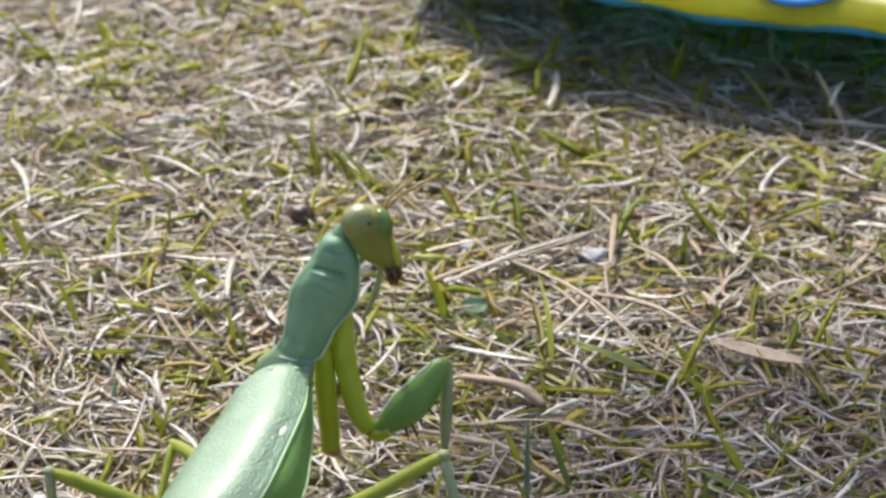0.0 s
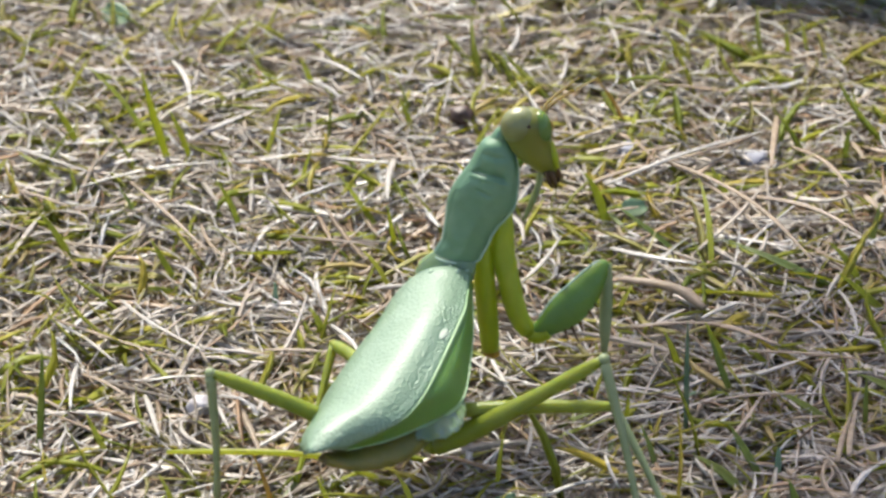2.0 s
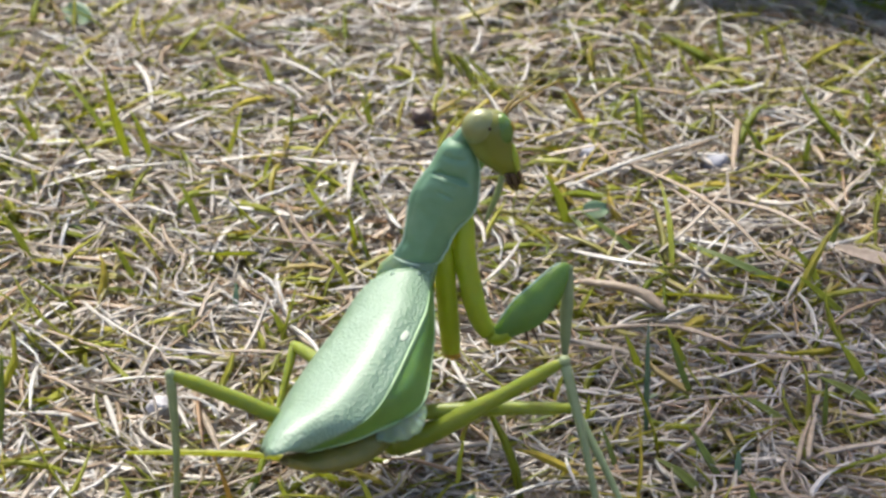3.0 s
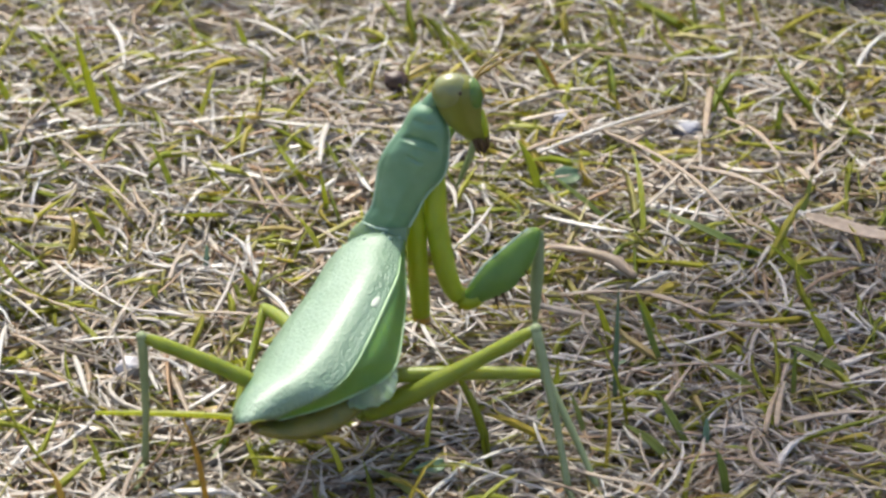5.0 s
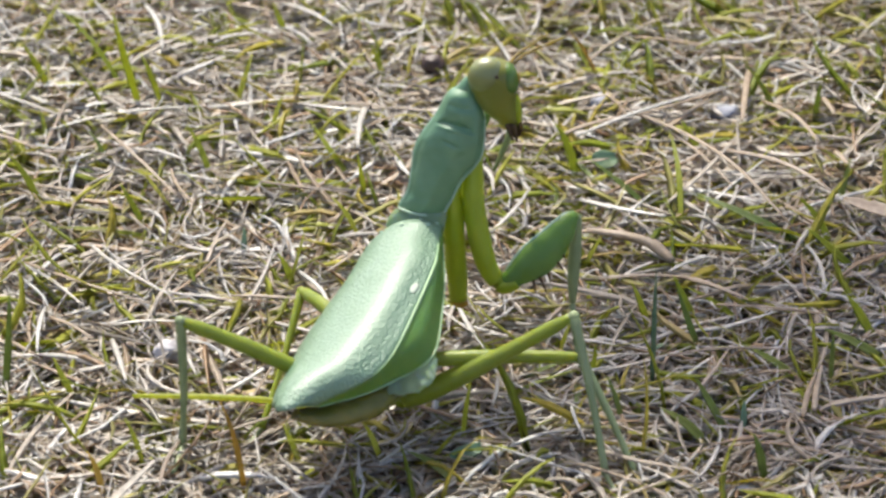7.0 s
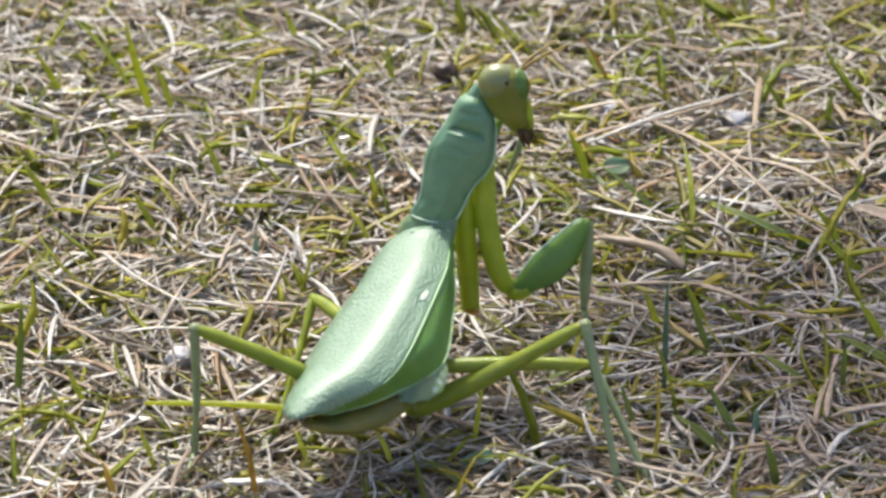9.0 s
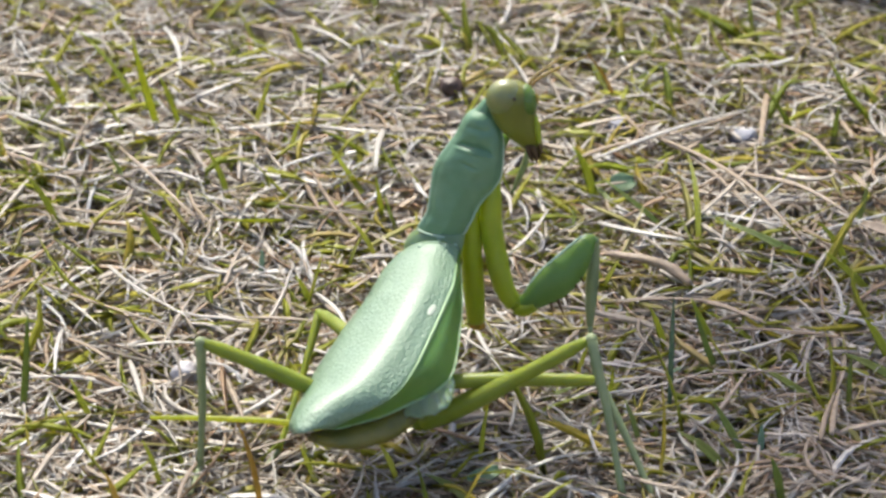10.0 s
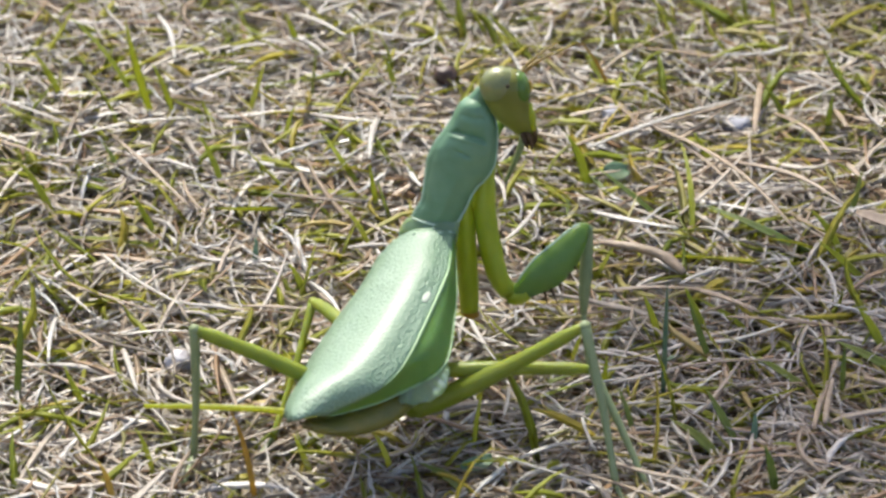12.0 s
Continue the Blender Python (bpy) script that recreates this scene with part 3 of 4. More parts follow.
    # head: a rounded triangle seen from behind, eyes at its upper corners
    levels = [(9.9, 4.0, 48.4, 0.8, 0.5), (9.7, 3.9, 47.9, 2.2, 1.5), (9.6, 3.8, 47.2, 3.0, 2.1), (9.6, 3.7, 46.0, 3.35, 2.4), (9.8, 3.6, 44.5, 3.3, 2.4), (10.2, 3.5, 43.0, 3.05, 2.3), (10.9, 3.4, 41.5, 2.85, 2.1), (11.7, 3.4, 40.2, 2.4, 1.8), (12.8, 3.4, 38.6, 1.45, 1.3), (13.4, 3.5, 37.4, 0.8, 0.8), (13.5, 3.5, 36.9, 0.3, 0.3)]
    head = part("head", stack(levels, (1, -0.15, 0), 40, 28, 2.1), HEAD, m, "yellow-green triangular head")
    parts["head"] = head
    part("eye", lump((8.85, 3.45, 46.05), (2.75, 2.3, 2.75), (0, 14, 0), sub=4), EYE_SKIN, head, "pale olive grey compound eye")
    part("eye", lump((11.75, 3.45, 45.6), (1.5, 2.0, 2.55), (0, -8, 0), sub=4), EYE_FAR, head, "bright green far eye")
    part("pupil", lump((10.05, 1.25, 47.0), (0.28, 0.2, 0.3), sub=2), DARK, head, "tiny dark pupil spot")
    part("brow", lump((13.15, 3.5, 45.9), (0.3, 0.5, 0.9), (0, -8, 0), sub=2), TIP, head, "brownish streak beside the eye")
    part("cheek", loft([(13.0, 2.9, 43.6), (13.4, 2.3, 41.5), (13.7, 2.2, 39.4)], [0.35, 0.6, 0.3], n=10, segs=8), FORELEG, head, "yellow face edge")
    part("mouth", loft([(12.0, 2.6, 40.2), (12.8, 2.2, 38.8), (13.5, 2.5, 37.2)], [0.5, 0.85, 0.35], n=8, segs=10), DARK, head, "dark brown jaws")
    for a, b, c in (((12.0, 1.6, 39.6), (12.5, 1.2, 38.3), (13.0, 1.5, 37.2)), ((12.9, 1.5, 39.6), (13.3, 1.2, 38.4), (13.5, 1.6, 37.0)), ((13.6, 2.2, 40.0), (14.0, 2.0, 38.8), (13.8, 2.3, 37.5))):
        part("palp", loft([a, b, c], [0.3, 0.28, 0.14], n=8, segs=8), DARK, head, "brown mouth feeler")
    parts["neck"] = part("neck", loft([(5.6, 4.9, 42.6), (6.6, 5.0, 44.0), (8.2, 4.4, 45.0)], [1.3, 1.2, 1.2], n=8, segs=12), SHIELD, m)
    for line in ([(11.7, 5.4, 46.6), (12.5, 6.7, 47.4), (14.2, 8.2, 48.3), (17.2, 10.7, 49.4)],
                 [(12.1, 5.6, 46.4), (13.3, 7.5, 47.0), (16.0, 10.0, 47.5), (20.0, 12.8, 48.1)]):
        part("antenna", loft(line, [0.28, 0.24, 0.21, 0.12], n=24, segs=6), FEELER, head, "thin brownish antenna")

    # raptorial forelegs
    fore_r = part("foreleg", loft([(6.6, 4.4, 33.5), (6.9, 3.2, 30.0), (6.9, 2.4, 27.0), (7.2, 1.8, 24.6), (7.9, 1.0, 20.9), (8.75, 0.3, 17.6), (10.0, 0.0, 15.2), (11.3, -0.1, 14.4)], [1.5, 1.55, 1.6, 1.6, 1.6, 1.5, 1.3, 1.0], n=34, segs=16), FORELEG, m, "yellow-green upper foreleg")
    arm = [(10.9, -0.3, 14.1), (12.6, -0.1, 15.4), (14.4, 0.4, 16.7), (16.0, 0.9, 17.9), (18.0, 1.8, 19.6), (19.6, 2.8, 21.4), (20.7, 3.8, 22.6), (21.6, 4.6, 23.1)]
    bm = loft(arm, [0.9, 1.55, 2.35, 2.75, 2.55, 1.95, 1.35, 0.6], [0.8, 1.1, 1.4, 1.6, 1.5, 1.2, 1.0, 0.5], (-0.66, 0.1, 0.75), 44, 24)
    part("raptorial_femur", bm, ARM, fore_r, "broad green grasping segment")
    way = Vector((-0.66, 0.1, 0.75)).normalized()
    keel = [tuple(Vector(c) + way * w + Vector((0, -0.2, 0))) for c, w in zip(arm[1:], (1.6, 2.3, 2.7, 2.5, 1.95, 1.35, 0.6))]
    part("keel", loft(keel, [0.12, 0.18, 0.2, 0.2, 0.14], n=26, segs=6), RIM, fore_r, "pale ridge along the segment")
    part("trochanter", loft([(10.4, -0.2, 14.3), (11.6, -0.5, 14.2), (13.2, -0.6, 14.9)], [1.0, 1.15, 0.9], n=10, segs=12), FORELEG, fore_r, "yellowish leg joint")
    part("raptorial_tibia", loft([(21.8, 4.7, 22.9), (21.6, 4.0, 18.8), (21.35, 3.3, 14.4), (21.2, 2.6, 9.6)], [0.55, 0.8, 0.95, 0.85, 0.5], n=18, segs=12), SHIN, fore_r, "narrow blue-green folded shin")
    part("foot", loft([(21.2, 2.6, 9.8), (21.6, 0.9, 5.0), (22.2, -0.6, 0.3)], [0.4, 0.35, 0.2], n=8, segs=8), SHIN, fore_r)
    for a, b in (((15.5, -0.4, 15.2), (15.9, -0.9, 13.2)), ((16.4, -0.2, 15.6), (17.5, -0.8, 13.0)), ((17.5, 0.3, 16.4), (18.0, -0.4, 14.7)), ((18.7, 0.7, 17.8), (19.8, 0.0, 16.6)), ((19.4, 1.2, 18.9), (20.2, 0.6, 17.8))):
        part("spine", loft([a, tuple(Vector(a).lerp(Vector(b), 0.5)), b], [0.24, 0.15, 0.05], n=5, segs=6), DARK, fore_r, "dark sharp spine")
    fore_l = part("foreleg", loft([(3.4, 3.0, 29.5), (4.1, 2.4, 25.5), (4.25, 1.8, 20.9), (4.6, 1.4, 15.5), (4.85, 0.8, 11.2)], [1.4, 1.5, 1.5, 1.5, 1.3], n=24, segs=16), FORELEG, m, "yellow-green upper foreleg")
    part("joint", lump((4.9, 0.7, 10.9), (1.25, 1.2, 0.8), (0, 15, 0), 0.2, 2), TIP, fore_l, "reddish-yellow leg joint")
    part("raptorial_femur", loft([(4.8, 1.8, 11.0), (4.5, 4.5, 18.0), (6.0, 7.5, 29.0), (9.4, 9.2, 37.2), (12.5, 9.8, 36.6)], [0.6, 0.9, 0.9, 0.6, 0.4], n=22, segs=10), ARM, fore_l)
    part("raptorial_tibia", loft([(12.6, 9.8, 36.6), (12.1, 9.7, 33.4), (11.0, 9.8, 30.0), (9.9, 10.4, 27.0)], [0.4, 0.5, 0.45, 0.25], n=12, segs=8), SHIN, fore_l)

    # walking legs: femur, tibia and foot
    legs = {}
    for key, hip, base, knee, foot, toe, r, swell, tone in (
        ("hind_l", (-5.5, -11, 16.5), (-15.0, -22.3, 13.6), (-32.2, -22.0, 22.0), (-33.2, -22.0, 1.5), (-34.7, -30.3, 0.2), 1.0, 1.15, SHIN),
        ("hind_r", (-6.0, -14.0, 10.0), (-2.5, -19.0, 7.0), (20.6, -19.9, 21.5), (25.0, -28.9, 1.5), (27.3, -34.5, 0.2), 1.05, 1.5, SHIN),
        ("mid_l", (-2.5, -5.5, 18.0), (-12.6, -10.2, 15.5), (-17.4, -1.7, 14.1), (-22.6, -17.5, 1.2), (-25.0, -21.5, 0.2), 0.9, 1.15, LEG),
        ("mid_r", (-1.0, -6.0, 17.5), (-0.5, -18.0, 13.0), (21.7, -18.8, 13.9), (29.2, -28.1, 0.8), (32.0, -33.5, 0.1), 0.95, 1.15, SHIN),
    ):
        hip, base, knee, foot, toe = map(Vector, (hip, base, knee, foot, toe))
        mid = base.lerp(knee, 0.5) + Vector((0, 0, -0.35 if key == "hind_r" else 0.3))
        femur = part("femur", loft([tuple(base), tuple(mid), tuple(knee)], [r * 1.1, r * swell, r * (0.1 + 0.9 * swell), r * (0.35 + 0.65 * swell), r * 1.05, r * 0.97, r * 1.0, r * 0.6], n=26, segs=14), LEG, m, "yellow-green walking leg")
        part("hip", loft([tuple(hip), tuple(hip.lerp(base, 0.55) + Vector((0, 0, -1))), tuple(base)], [r * 1.5, r * 1.4, r * 1.1], n=10, segs=10), LEG, femur)
        part("knee", lump(tuple(knee), (r * 0.85, r * 0.8, r * 0.75), sub=2), tone, femur)
        shin = part("tibia", loft([tuple(knee), tuple(knee.lerp(foot, 0.5) + Vector((0.25, 0, 0))), tuple(foot)], [r * 0.75, r * 0.64, r * 0.55, r * 0.46, r * 0.55], n=16, segs=10), tone, m, "thin grey-green shin")
        part("foot", loft([tuple(foot), tuple(foot.lerp(toe, 0.5) + Vector((0, 0, -0.2))), tuple(toe)], [0.42, 0.36, 0.4, 0.22], n=12, segs=8), SHIN, shin)
        for sgn in (-1, 1):
            w = (toe - foot).cross(Vector((0, 0, 1))).normalized() * sgn
            part("claw", loft([tuple(toe), tuple(toe + (toe - foot) * 0.08 + w * 0.5 + Vector((0, 0, 0.25))), tuple(toe + (toe - foot) * 0.14 + w * 0.8)], [0.13, 0.1, 0.04], n=5, segs=5), DARK, shin, "tiny brown claw")
        legs[key] = (femur, shin, knee * MM, foot * MM)
    return m, parts, legs


mantis, body_parts, leg_parts = build_mantis()


# ---- printed vinyl float lying on the grass ----
def build_float():
    """A flat cushion; its near edge runs obliquely and stands a little clear of the ground."""
    thing = tagged(new("vinyl_mat"), "yellow vinyl mat with blue spot and underside on grass", "mat")
    a, b = Vector((8.1, 527.3, 0)), Vector((138.1, 481.0, 0))
    along = (b - a)
    back = Vector((-along.y, along.x, 0)).normalized()

    def upper(s, d, lift=0.0):
        """A spot on the upper face, d behind the rolled edge."""
        return a + along * s + back * (d + wave(s) * max(0, 1 - d / 30)) + Vector((0, 0, 23.0 + 7.0 * (1 - math.exp(-d / 14)) + 0.8 * math.sin(s * 9.0) + (s - 0.332) + lift))

    def wave(s):
        return 0.7 * math.sin(s * 23.0) + 0.5 * math.sin(s * 51 + 1.0) + 170 * max(0, 0.36 - s) ** 2

    ss = np.linspace(-0.05, 1.6, 80)
    top, low = [], []
    for s in ss:
        o, rise = a + along * s, 0.8 * math.sin(s * 9.0) + (s - 0.332)
        row = []
        for q in np.linspace(0, math.pi * 0.75, 8):
            row.append(o + back * (2.6 * (1 - math.sin(q)) + wave(s)) + Vector((0, 0, 21.0 - 2.2 * math.cos(q) + rise)))
        row += [upper(s, d) for d in (1.8, 3.5, 6, 9, 13, 18, 25, 35, 60, 100, 170)]
        top.append(row)
        row = []
        for d, z in ((1.6, 20.3), (1.2, 19.6), (1.3, 18.9), (2.8, 18.0), (10, 15.0), (40, 9.0), (170, 5.0)):
            w = (wave(s) + 0.5 * math.sin(s * 37)) * (1.0 if d < 12 else 0.6)
            row.append(o + back * (d + w) + Vector((0, 0, z + rise)))
        low.append(row)
    part("top_layer", sheet(top, 0.5), YELLOW, thing, "glossy yellow upper layer with a rolled edge")
    part("under_layer", sheet(low, 0.4), BLUE, thing, "blue lower layer")
    rings = []
    for r in np.linspace(0.02, 1, 6):
        rings.append([upper(0.565 + 11.4 * r * math.cos(q) / along.length, 7.7 + 7.6 * r * math.sin(q), 0.6) for q in np.linspace(0, 2 * math.pi, 37)])
    part("printed_spot", sheet(rings, 0.2), PRINT, thing, "round blue printed spot")
    return thing


build_float()


# ---- loose bits on the lawn ----
def bit(name, bm, mat, label, category):
    return tagged(mesh_object(name, bm, mat), label, category)


bit("seed", lump((-6.9, 462.6, 3.0), (2.3, 1.7, 1.6), (10, 15, 20), 0.25, 3), SEED, "dark brown round seed among dry straw", "seed")
bit("pebble", lump((-44.3, 374.3, 1.3), (2.1, 1.7, 1.8), (0, 10, 30), 0.3, 7), PALE_STONE, "small pale rounded stone in the grass", "stone")
bit("stone_chip", lump((41.9, 448.4, 1.2), (2.4, 1.9, 1.3), (0, -10, 10), 0.4, 9), LILAC_STONE, "grey angular stone chip in dry grass", "stone")
bit("stone_chip", lump((21.0, 452.4, 0.9), (2.2, 1.7, 1.4), (12, -8, 50), 0.4, 14), LILAC_STONE, "grey angular stone chip in dry grass", "stone")
bit("soil_crumb", lump((-40.8, 483.2, 0.0), (1.9, 1.5, 1.3), (0, 0, 40), 0.4, 12), SEED, "dark crumb of soil on the lawn", "soil")


def leaf_flake(name, x, y, z, length, width, turn, mat, label, curl=1.2):
    rows = []
    for s in np.linspace(0, 1, 10):
        w = width * math.sin(math.pi * (0.08 + 0.84 * s)) ** 0.7
        rows.append([Vector((length * (s - 0.5), w * v, curl * (v * v * 1.2 + (s - 0.5) ** 2))) for v in np.linspace(-0.5, 0.5, 7)])
    ob = mesh_object(name, sheet(rows, 0.12), mat)
    ob.matrix_world = pose(x * MM, y * MM, z * MM, *turn)
    return tagged(ob, label, "leaf")


leaf_flake("dry_leaf", 64.7, 411, 3.4, 15.5, 3.0, (6, 4, -22), BLADES["tan"], "pale tan dry leaf lying on the grass")
leaf_flake("leaf_scrap", 20.9, 429.7, 2.5, 4.5, 3.4, (35, 10, 30), BLADES["bluish"], "small blue-green leaf scrap among straw")
leaf_flake("leaf_scrap", -70, 505, 3.0, 6.0, 4.5, (35, 10, -40), BLADES["bluish"], "small blue-green leaf scrap among straw")
leaf_flake("leaf_scrap", -1.0, 348, 1.5, 5.5, 2.4, (20, 5, 40), BLADES["bluish"], "small pale leaf scrap among straw")


tufts, tints = {}, {}


def blade(x, y, z, tx, ty, tz, width, tint):
    """One grass blade from its foot to its tip: folded along the middle, tapering, slightly arched."""
    a, b = Vector((x, y, z - 1.0)), Vector((tx, ty, tz))
    ln = (b - a).length
    rng = random.Random(round(x * 7 + y * 13))
    flat = Vector((b.x - a.x, b.y - a.y, 0))
    side = Vector((0.9, 0.35, 0)) if flat.length < 2 else flat.cross(Vector((0, 0, 1))).normalized()
    if abs(side.x) < 0.75:
        side = (side + Vector((math.copysign(1.0, side.x), 0, 0.35))).normalized()
    sway = side * rng.uniform(-0.09, 0.09) * ln + Vector((0, 0, 0.10 * ln))
    rows = []
    for s in np.linspace(0, 1, 9):
        p = a.lerp(b, s) + sway * 4 * s * (1 - s) * 0.5
        w = 0.84 * width * (0.75 + 0.5 * s if s < 0.4 else 0.95) * (1 - max(0, (s - 0.3) / 0.7) ** 1.6) + 0.06
        rows.append([p + side * w * v + Vector((0, 0, abs(v) * w * 0.35)) for v in (-0.5, -0.25, 0, 0.25, 0.5)])
    ob = mesh_object("grass_blade", sheet(rows, 0.1), BLADES[tint])
    cell = (math.floor(x / 30), math.floor(y / 34))
    if cell not in tufts:
        tufts[cell] = new("grass_tuft")
        tufts[cell].location = (x * MM, y * MM, -1.5 * MM)
        tints[cell] = []
    ob.parent = tufts[cell]
    ob.matrix_parent_inverse = Matrix.Translation(-tufts[cell].location)
    tints[cell] += [tint] if tint not in tints[cell] else []
    tagged(tufts[cell], "tuft of " + " and ".join(tints[cell][:2]) + " grass blades among straw", "grass", "grass tufts")
    return ob


def straw(x, y, z, tx, ty, tz, width, tint):
    """One lying dry stalk, hollow-backed and gently bent."""
    a, b = Vector((x, y, z)), Vector((tx, ty, tz))
    rng = random.Random(round(x * 17 + y * 5))
    way = (b - a)
    side = way.cross(Vector((0, 0, 1))).normalized()
    bow = side * rng.uniform(-0.07, 0.07) * way.length + Vector((0, 0, rng.uniform(0.0, 0.04) * way.length))
    w = width * 0.42
    line = [tuple(a.lerp(b, s) + bow * 4 * s * (1 - s)) for s in (0, 0.3, 0.6, 1)]
    ob = mesh_object("dry_stalk", loft(line, [w * 0.7, w, w, w * 0.85, w * 0.4], [w * 0.4, w * 0.5, w * 0.5, w * 0.4, w * 0.2], tuple(side), 12, 8), BLADES[tint])
    return tagged(ob, tint + " dry grass stalk lying on the lawn", "dry stalk", "dry grass stalks")


bit("twig", loft([(17.5, 405.4, 3.6), (22.0, 403.6, 4.0), (27.0, 401.5, 3.6), (30.2, 398.2, 2.4)], [0.5, 0.75, 0.95, 1.0, 0.6], [0.4, 0.5, 0.7, 0.8, 0.5], None, 16, 10), BLADES["tan"], "pale curled dry twig in the grass", "twig")
bit("grass_runner", loft([(-47.6, 357.0, 5.0), (-38.0, 355.6, 5.8), (-26.0, 353.8, 6.0), (-18.0, 352.6, 3.0)], [0.3, 0.42, 0.45, 0.4], None, None, 16, 8), BLADES["yellowish"], "thin yellow-green grass stem lying flat", "grass stem")
blade(-71.6, 457.9, 1.2, -76.0, 459.9, 8.2, 1.48, "green")
blade(-55.6, 450.8, 1.2, -59.4, 452.3, 18.0, 1.67, "green")
blade(-59.1, 457.6, 1.2, -71.8, 471.8, 9.5, 0.95, "green")
blade(-51.9, 450.9, 1.2, -55.5, 453.5, 9.6, 1.15, "green")
blade(-40.0, 451.0, 1.2, -37.0, 455.7, 8.6, 1.25, "yellowish")
blade(-33.4, 442.1, 1.2, -31.4, 445.0, 6.2, 1.03, "yellowish")
blade(-42.1, 427.7, 1.2, -46.2, 433.4, 6.9, 1.30, "green")
blade(-68.1, 417.8, 1.2, -73.5, 422.0, 8.0, 1.38, "green")
blade(-70.3, 440.6, 1.2, -80.9, 450.1, 3.9, 1.33, "green")
blade(-51.0, 411.4, 1.2, -55.0, 414.6, 6.7, 1.17, "green")
blade(-48.5, 425.2, 1.2, -55.1, 427.1, 2.4, 1.50, "yellowish")
blade(-48.9, 408.4, 1.2, -64.9, 409.0, 2.0, 1.16, "green")
blade(-17.1, 422.9, 1.2, -30.6, 423.4, 1.8, 1.59, "yellowish")
blade(-19.6, 427.0, 1.2, -26.4, 435.4, 6.6, 1.20, "green")
blade(-17.1, 420.6, 1.2, -18.3, 422.5, 7.6, 1.09, "green")
blade(-17.8, 409.0, 1.2, -22.0, 412.8, 5.3, 0.97, "yellowish")
blade(-15.1, 459.9, 1.2, -17.4, 463.0, 6.5, 1.27, "green")
blade(-32.5, 477.3, 1.2, -34.9, 478.7, 6.4, 1.31, "green")
blade(-29.6, 473.9, 1.2, -24.1, 478.1, 2.6, 1.08, "green")
blade(-7.3, 493.8, 1.2, -17.0, 485.3, 1.5, 1.34, "yellowish")
blade(16.6, 426.9, 1.2, 12.9, 429.5, 9.4, 1.90, "green")
blade(27.5, 418.6, 1.2, 17.9, 425.2, 5.6, 1.18, "deep green")
blade(50.7, 406.8, 1.2, 34.6, 416.2, 4.0, 1.93, "deep green")
blade(55.1, 406.2, 1.2, 50.0, 408.2, 7.8, 1.54, "green")
blade(58.6, 379.8, 1.2, 54.5, 381.5, 6.8, 1.83, "green")
blade(59.5, 373.9, 1.2, 51.2, 377.7, 3.2, 1.99, "deep green")
blade(25.6, 367.3, 1.2, 25.8, 370.0, 17.9, 0.95, "bluish")
blade(47.3, 367.5, 1.2, 38.5, 372.8, 3.9, 1.61, "deep green")
blade(49.4, 356.8, 1.2, 45.4, 359.8, 4.7, 1.22, "green")
blade(35.2, 355.8, 1.2, 31.0, 359.2, 6.9, 1.40, "deep green")
blade(32.5, 351.6, 1.2, 26.0, 355.4, 4.2, 1.91, "deep green")
blade(25.8, 382.6, 1.2, 23.3, 384.4, 6.9, 1.29, "green")
blade(32.9, 384.2, 1.2, 29.6, 387.4, 6.5, 1.29, "green")
blade(39.6, 383.5, 1.2, 31.2, 388.7, 3.8, 1.11, "green")
blade(39.7, 343.5, 1.2, 38.1, 345.3, 6.8, 1.53, "deep green")
blade(21.0, 357.1, 1.2, 18.8, 360.1, 6.3, 1.05, "deep green")
blade(-1.5, 352.7, 1.2, -0.4, 355.2, 8.4, 0.87, "yellowish")
blade(-12.8, 347.6, 1.2, -15.4, 349.2, 6.2, 1.03, "yellowish")
blade(-31.0, 339.8, 1.2, -34.2, 344.2, 12.7, 1.10, "orange")
blade(-67.0, 365.3, 1.2, -65.6, 367.6, 15.2, 1.61, "deep green")
blade(-56.3, 362.2, 1.2, -59.7, 365.2, 6.3, 1.06, "yellowish")
blade(-45.5, 346.8, 1.2, -48.0, 349.6, 6.2, 0.86, "yellowish")
blade(-58.7, 359.9, 1.2, -68.5, 354.5, 1.5, 1.06, "yellowish")
blade(-50.3, 339.6, 1.2, -52.4, 343.0, 5.1, 1.19, "orange")
blade(-60.1, 345.3, 1.2, -64.1, 343.7, 1.5, 0.77, "green")
blade(-23.7, 347.0, 1.2, -26.3, 351.1, 4.4, 1.03, "yellowish")
blade(-1.9, 341.7, 1.2, -9.1, 346.5, 2.9, 1.87, "deep green")
blade(-27.1, 393.7, 1.2, -29.5, 396.7, 4.6, 1.41, "green")
blade(32.3, 412.9, 1.2, 31.2, 429.9, 8.0, 1.17, "green")
blade(12.8, 427.2, 1.2, 12.8, 416.7, 1.5, 0.90, "deep green")
blade(-71.9, 468.4, 1.2, -67.1, 469.2, 1.7, 1.29, "yellowish")
blade(-58.7, 430.4, 1.2, -62.1, 434.3, 5.3, 0.91, "deep green")
blade(6.2, 402.3, 1.2, 11.0, 406.0, 2.1, 0.77, "green")
blade(17.4, 387.6, 1.2, 17.1, 388.4, 4.6, 0.93, "yellowish")
blade(12.5, 375.0, 1.2, 14.1, 376.2, 5.3, 0.91, "yellowish")
blade(16.8, 367.6, 1.2, 17.5, 369.0, 6.0, 0.98, "green")
blade(3.4, 363.0, 1.2, 14.8, 368.0, 2.3, 1.24, "green")
blade(-37.5, 462.3, 1.2, -33.3, 441.5, 1.5, 0.64, "green")
blade(56.6, 446.7, 1.2, 57.2, 447.0, 7.4, 1.45, "deep green")
blade(23.1, 462.7, 1.2, 30.5, 467.2, 2.2, 1.70, "yellowish")
blade(27.6, 477.8, 1.2, 28.5, 478.6, 5.2, 1.09, "yellowish")
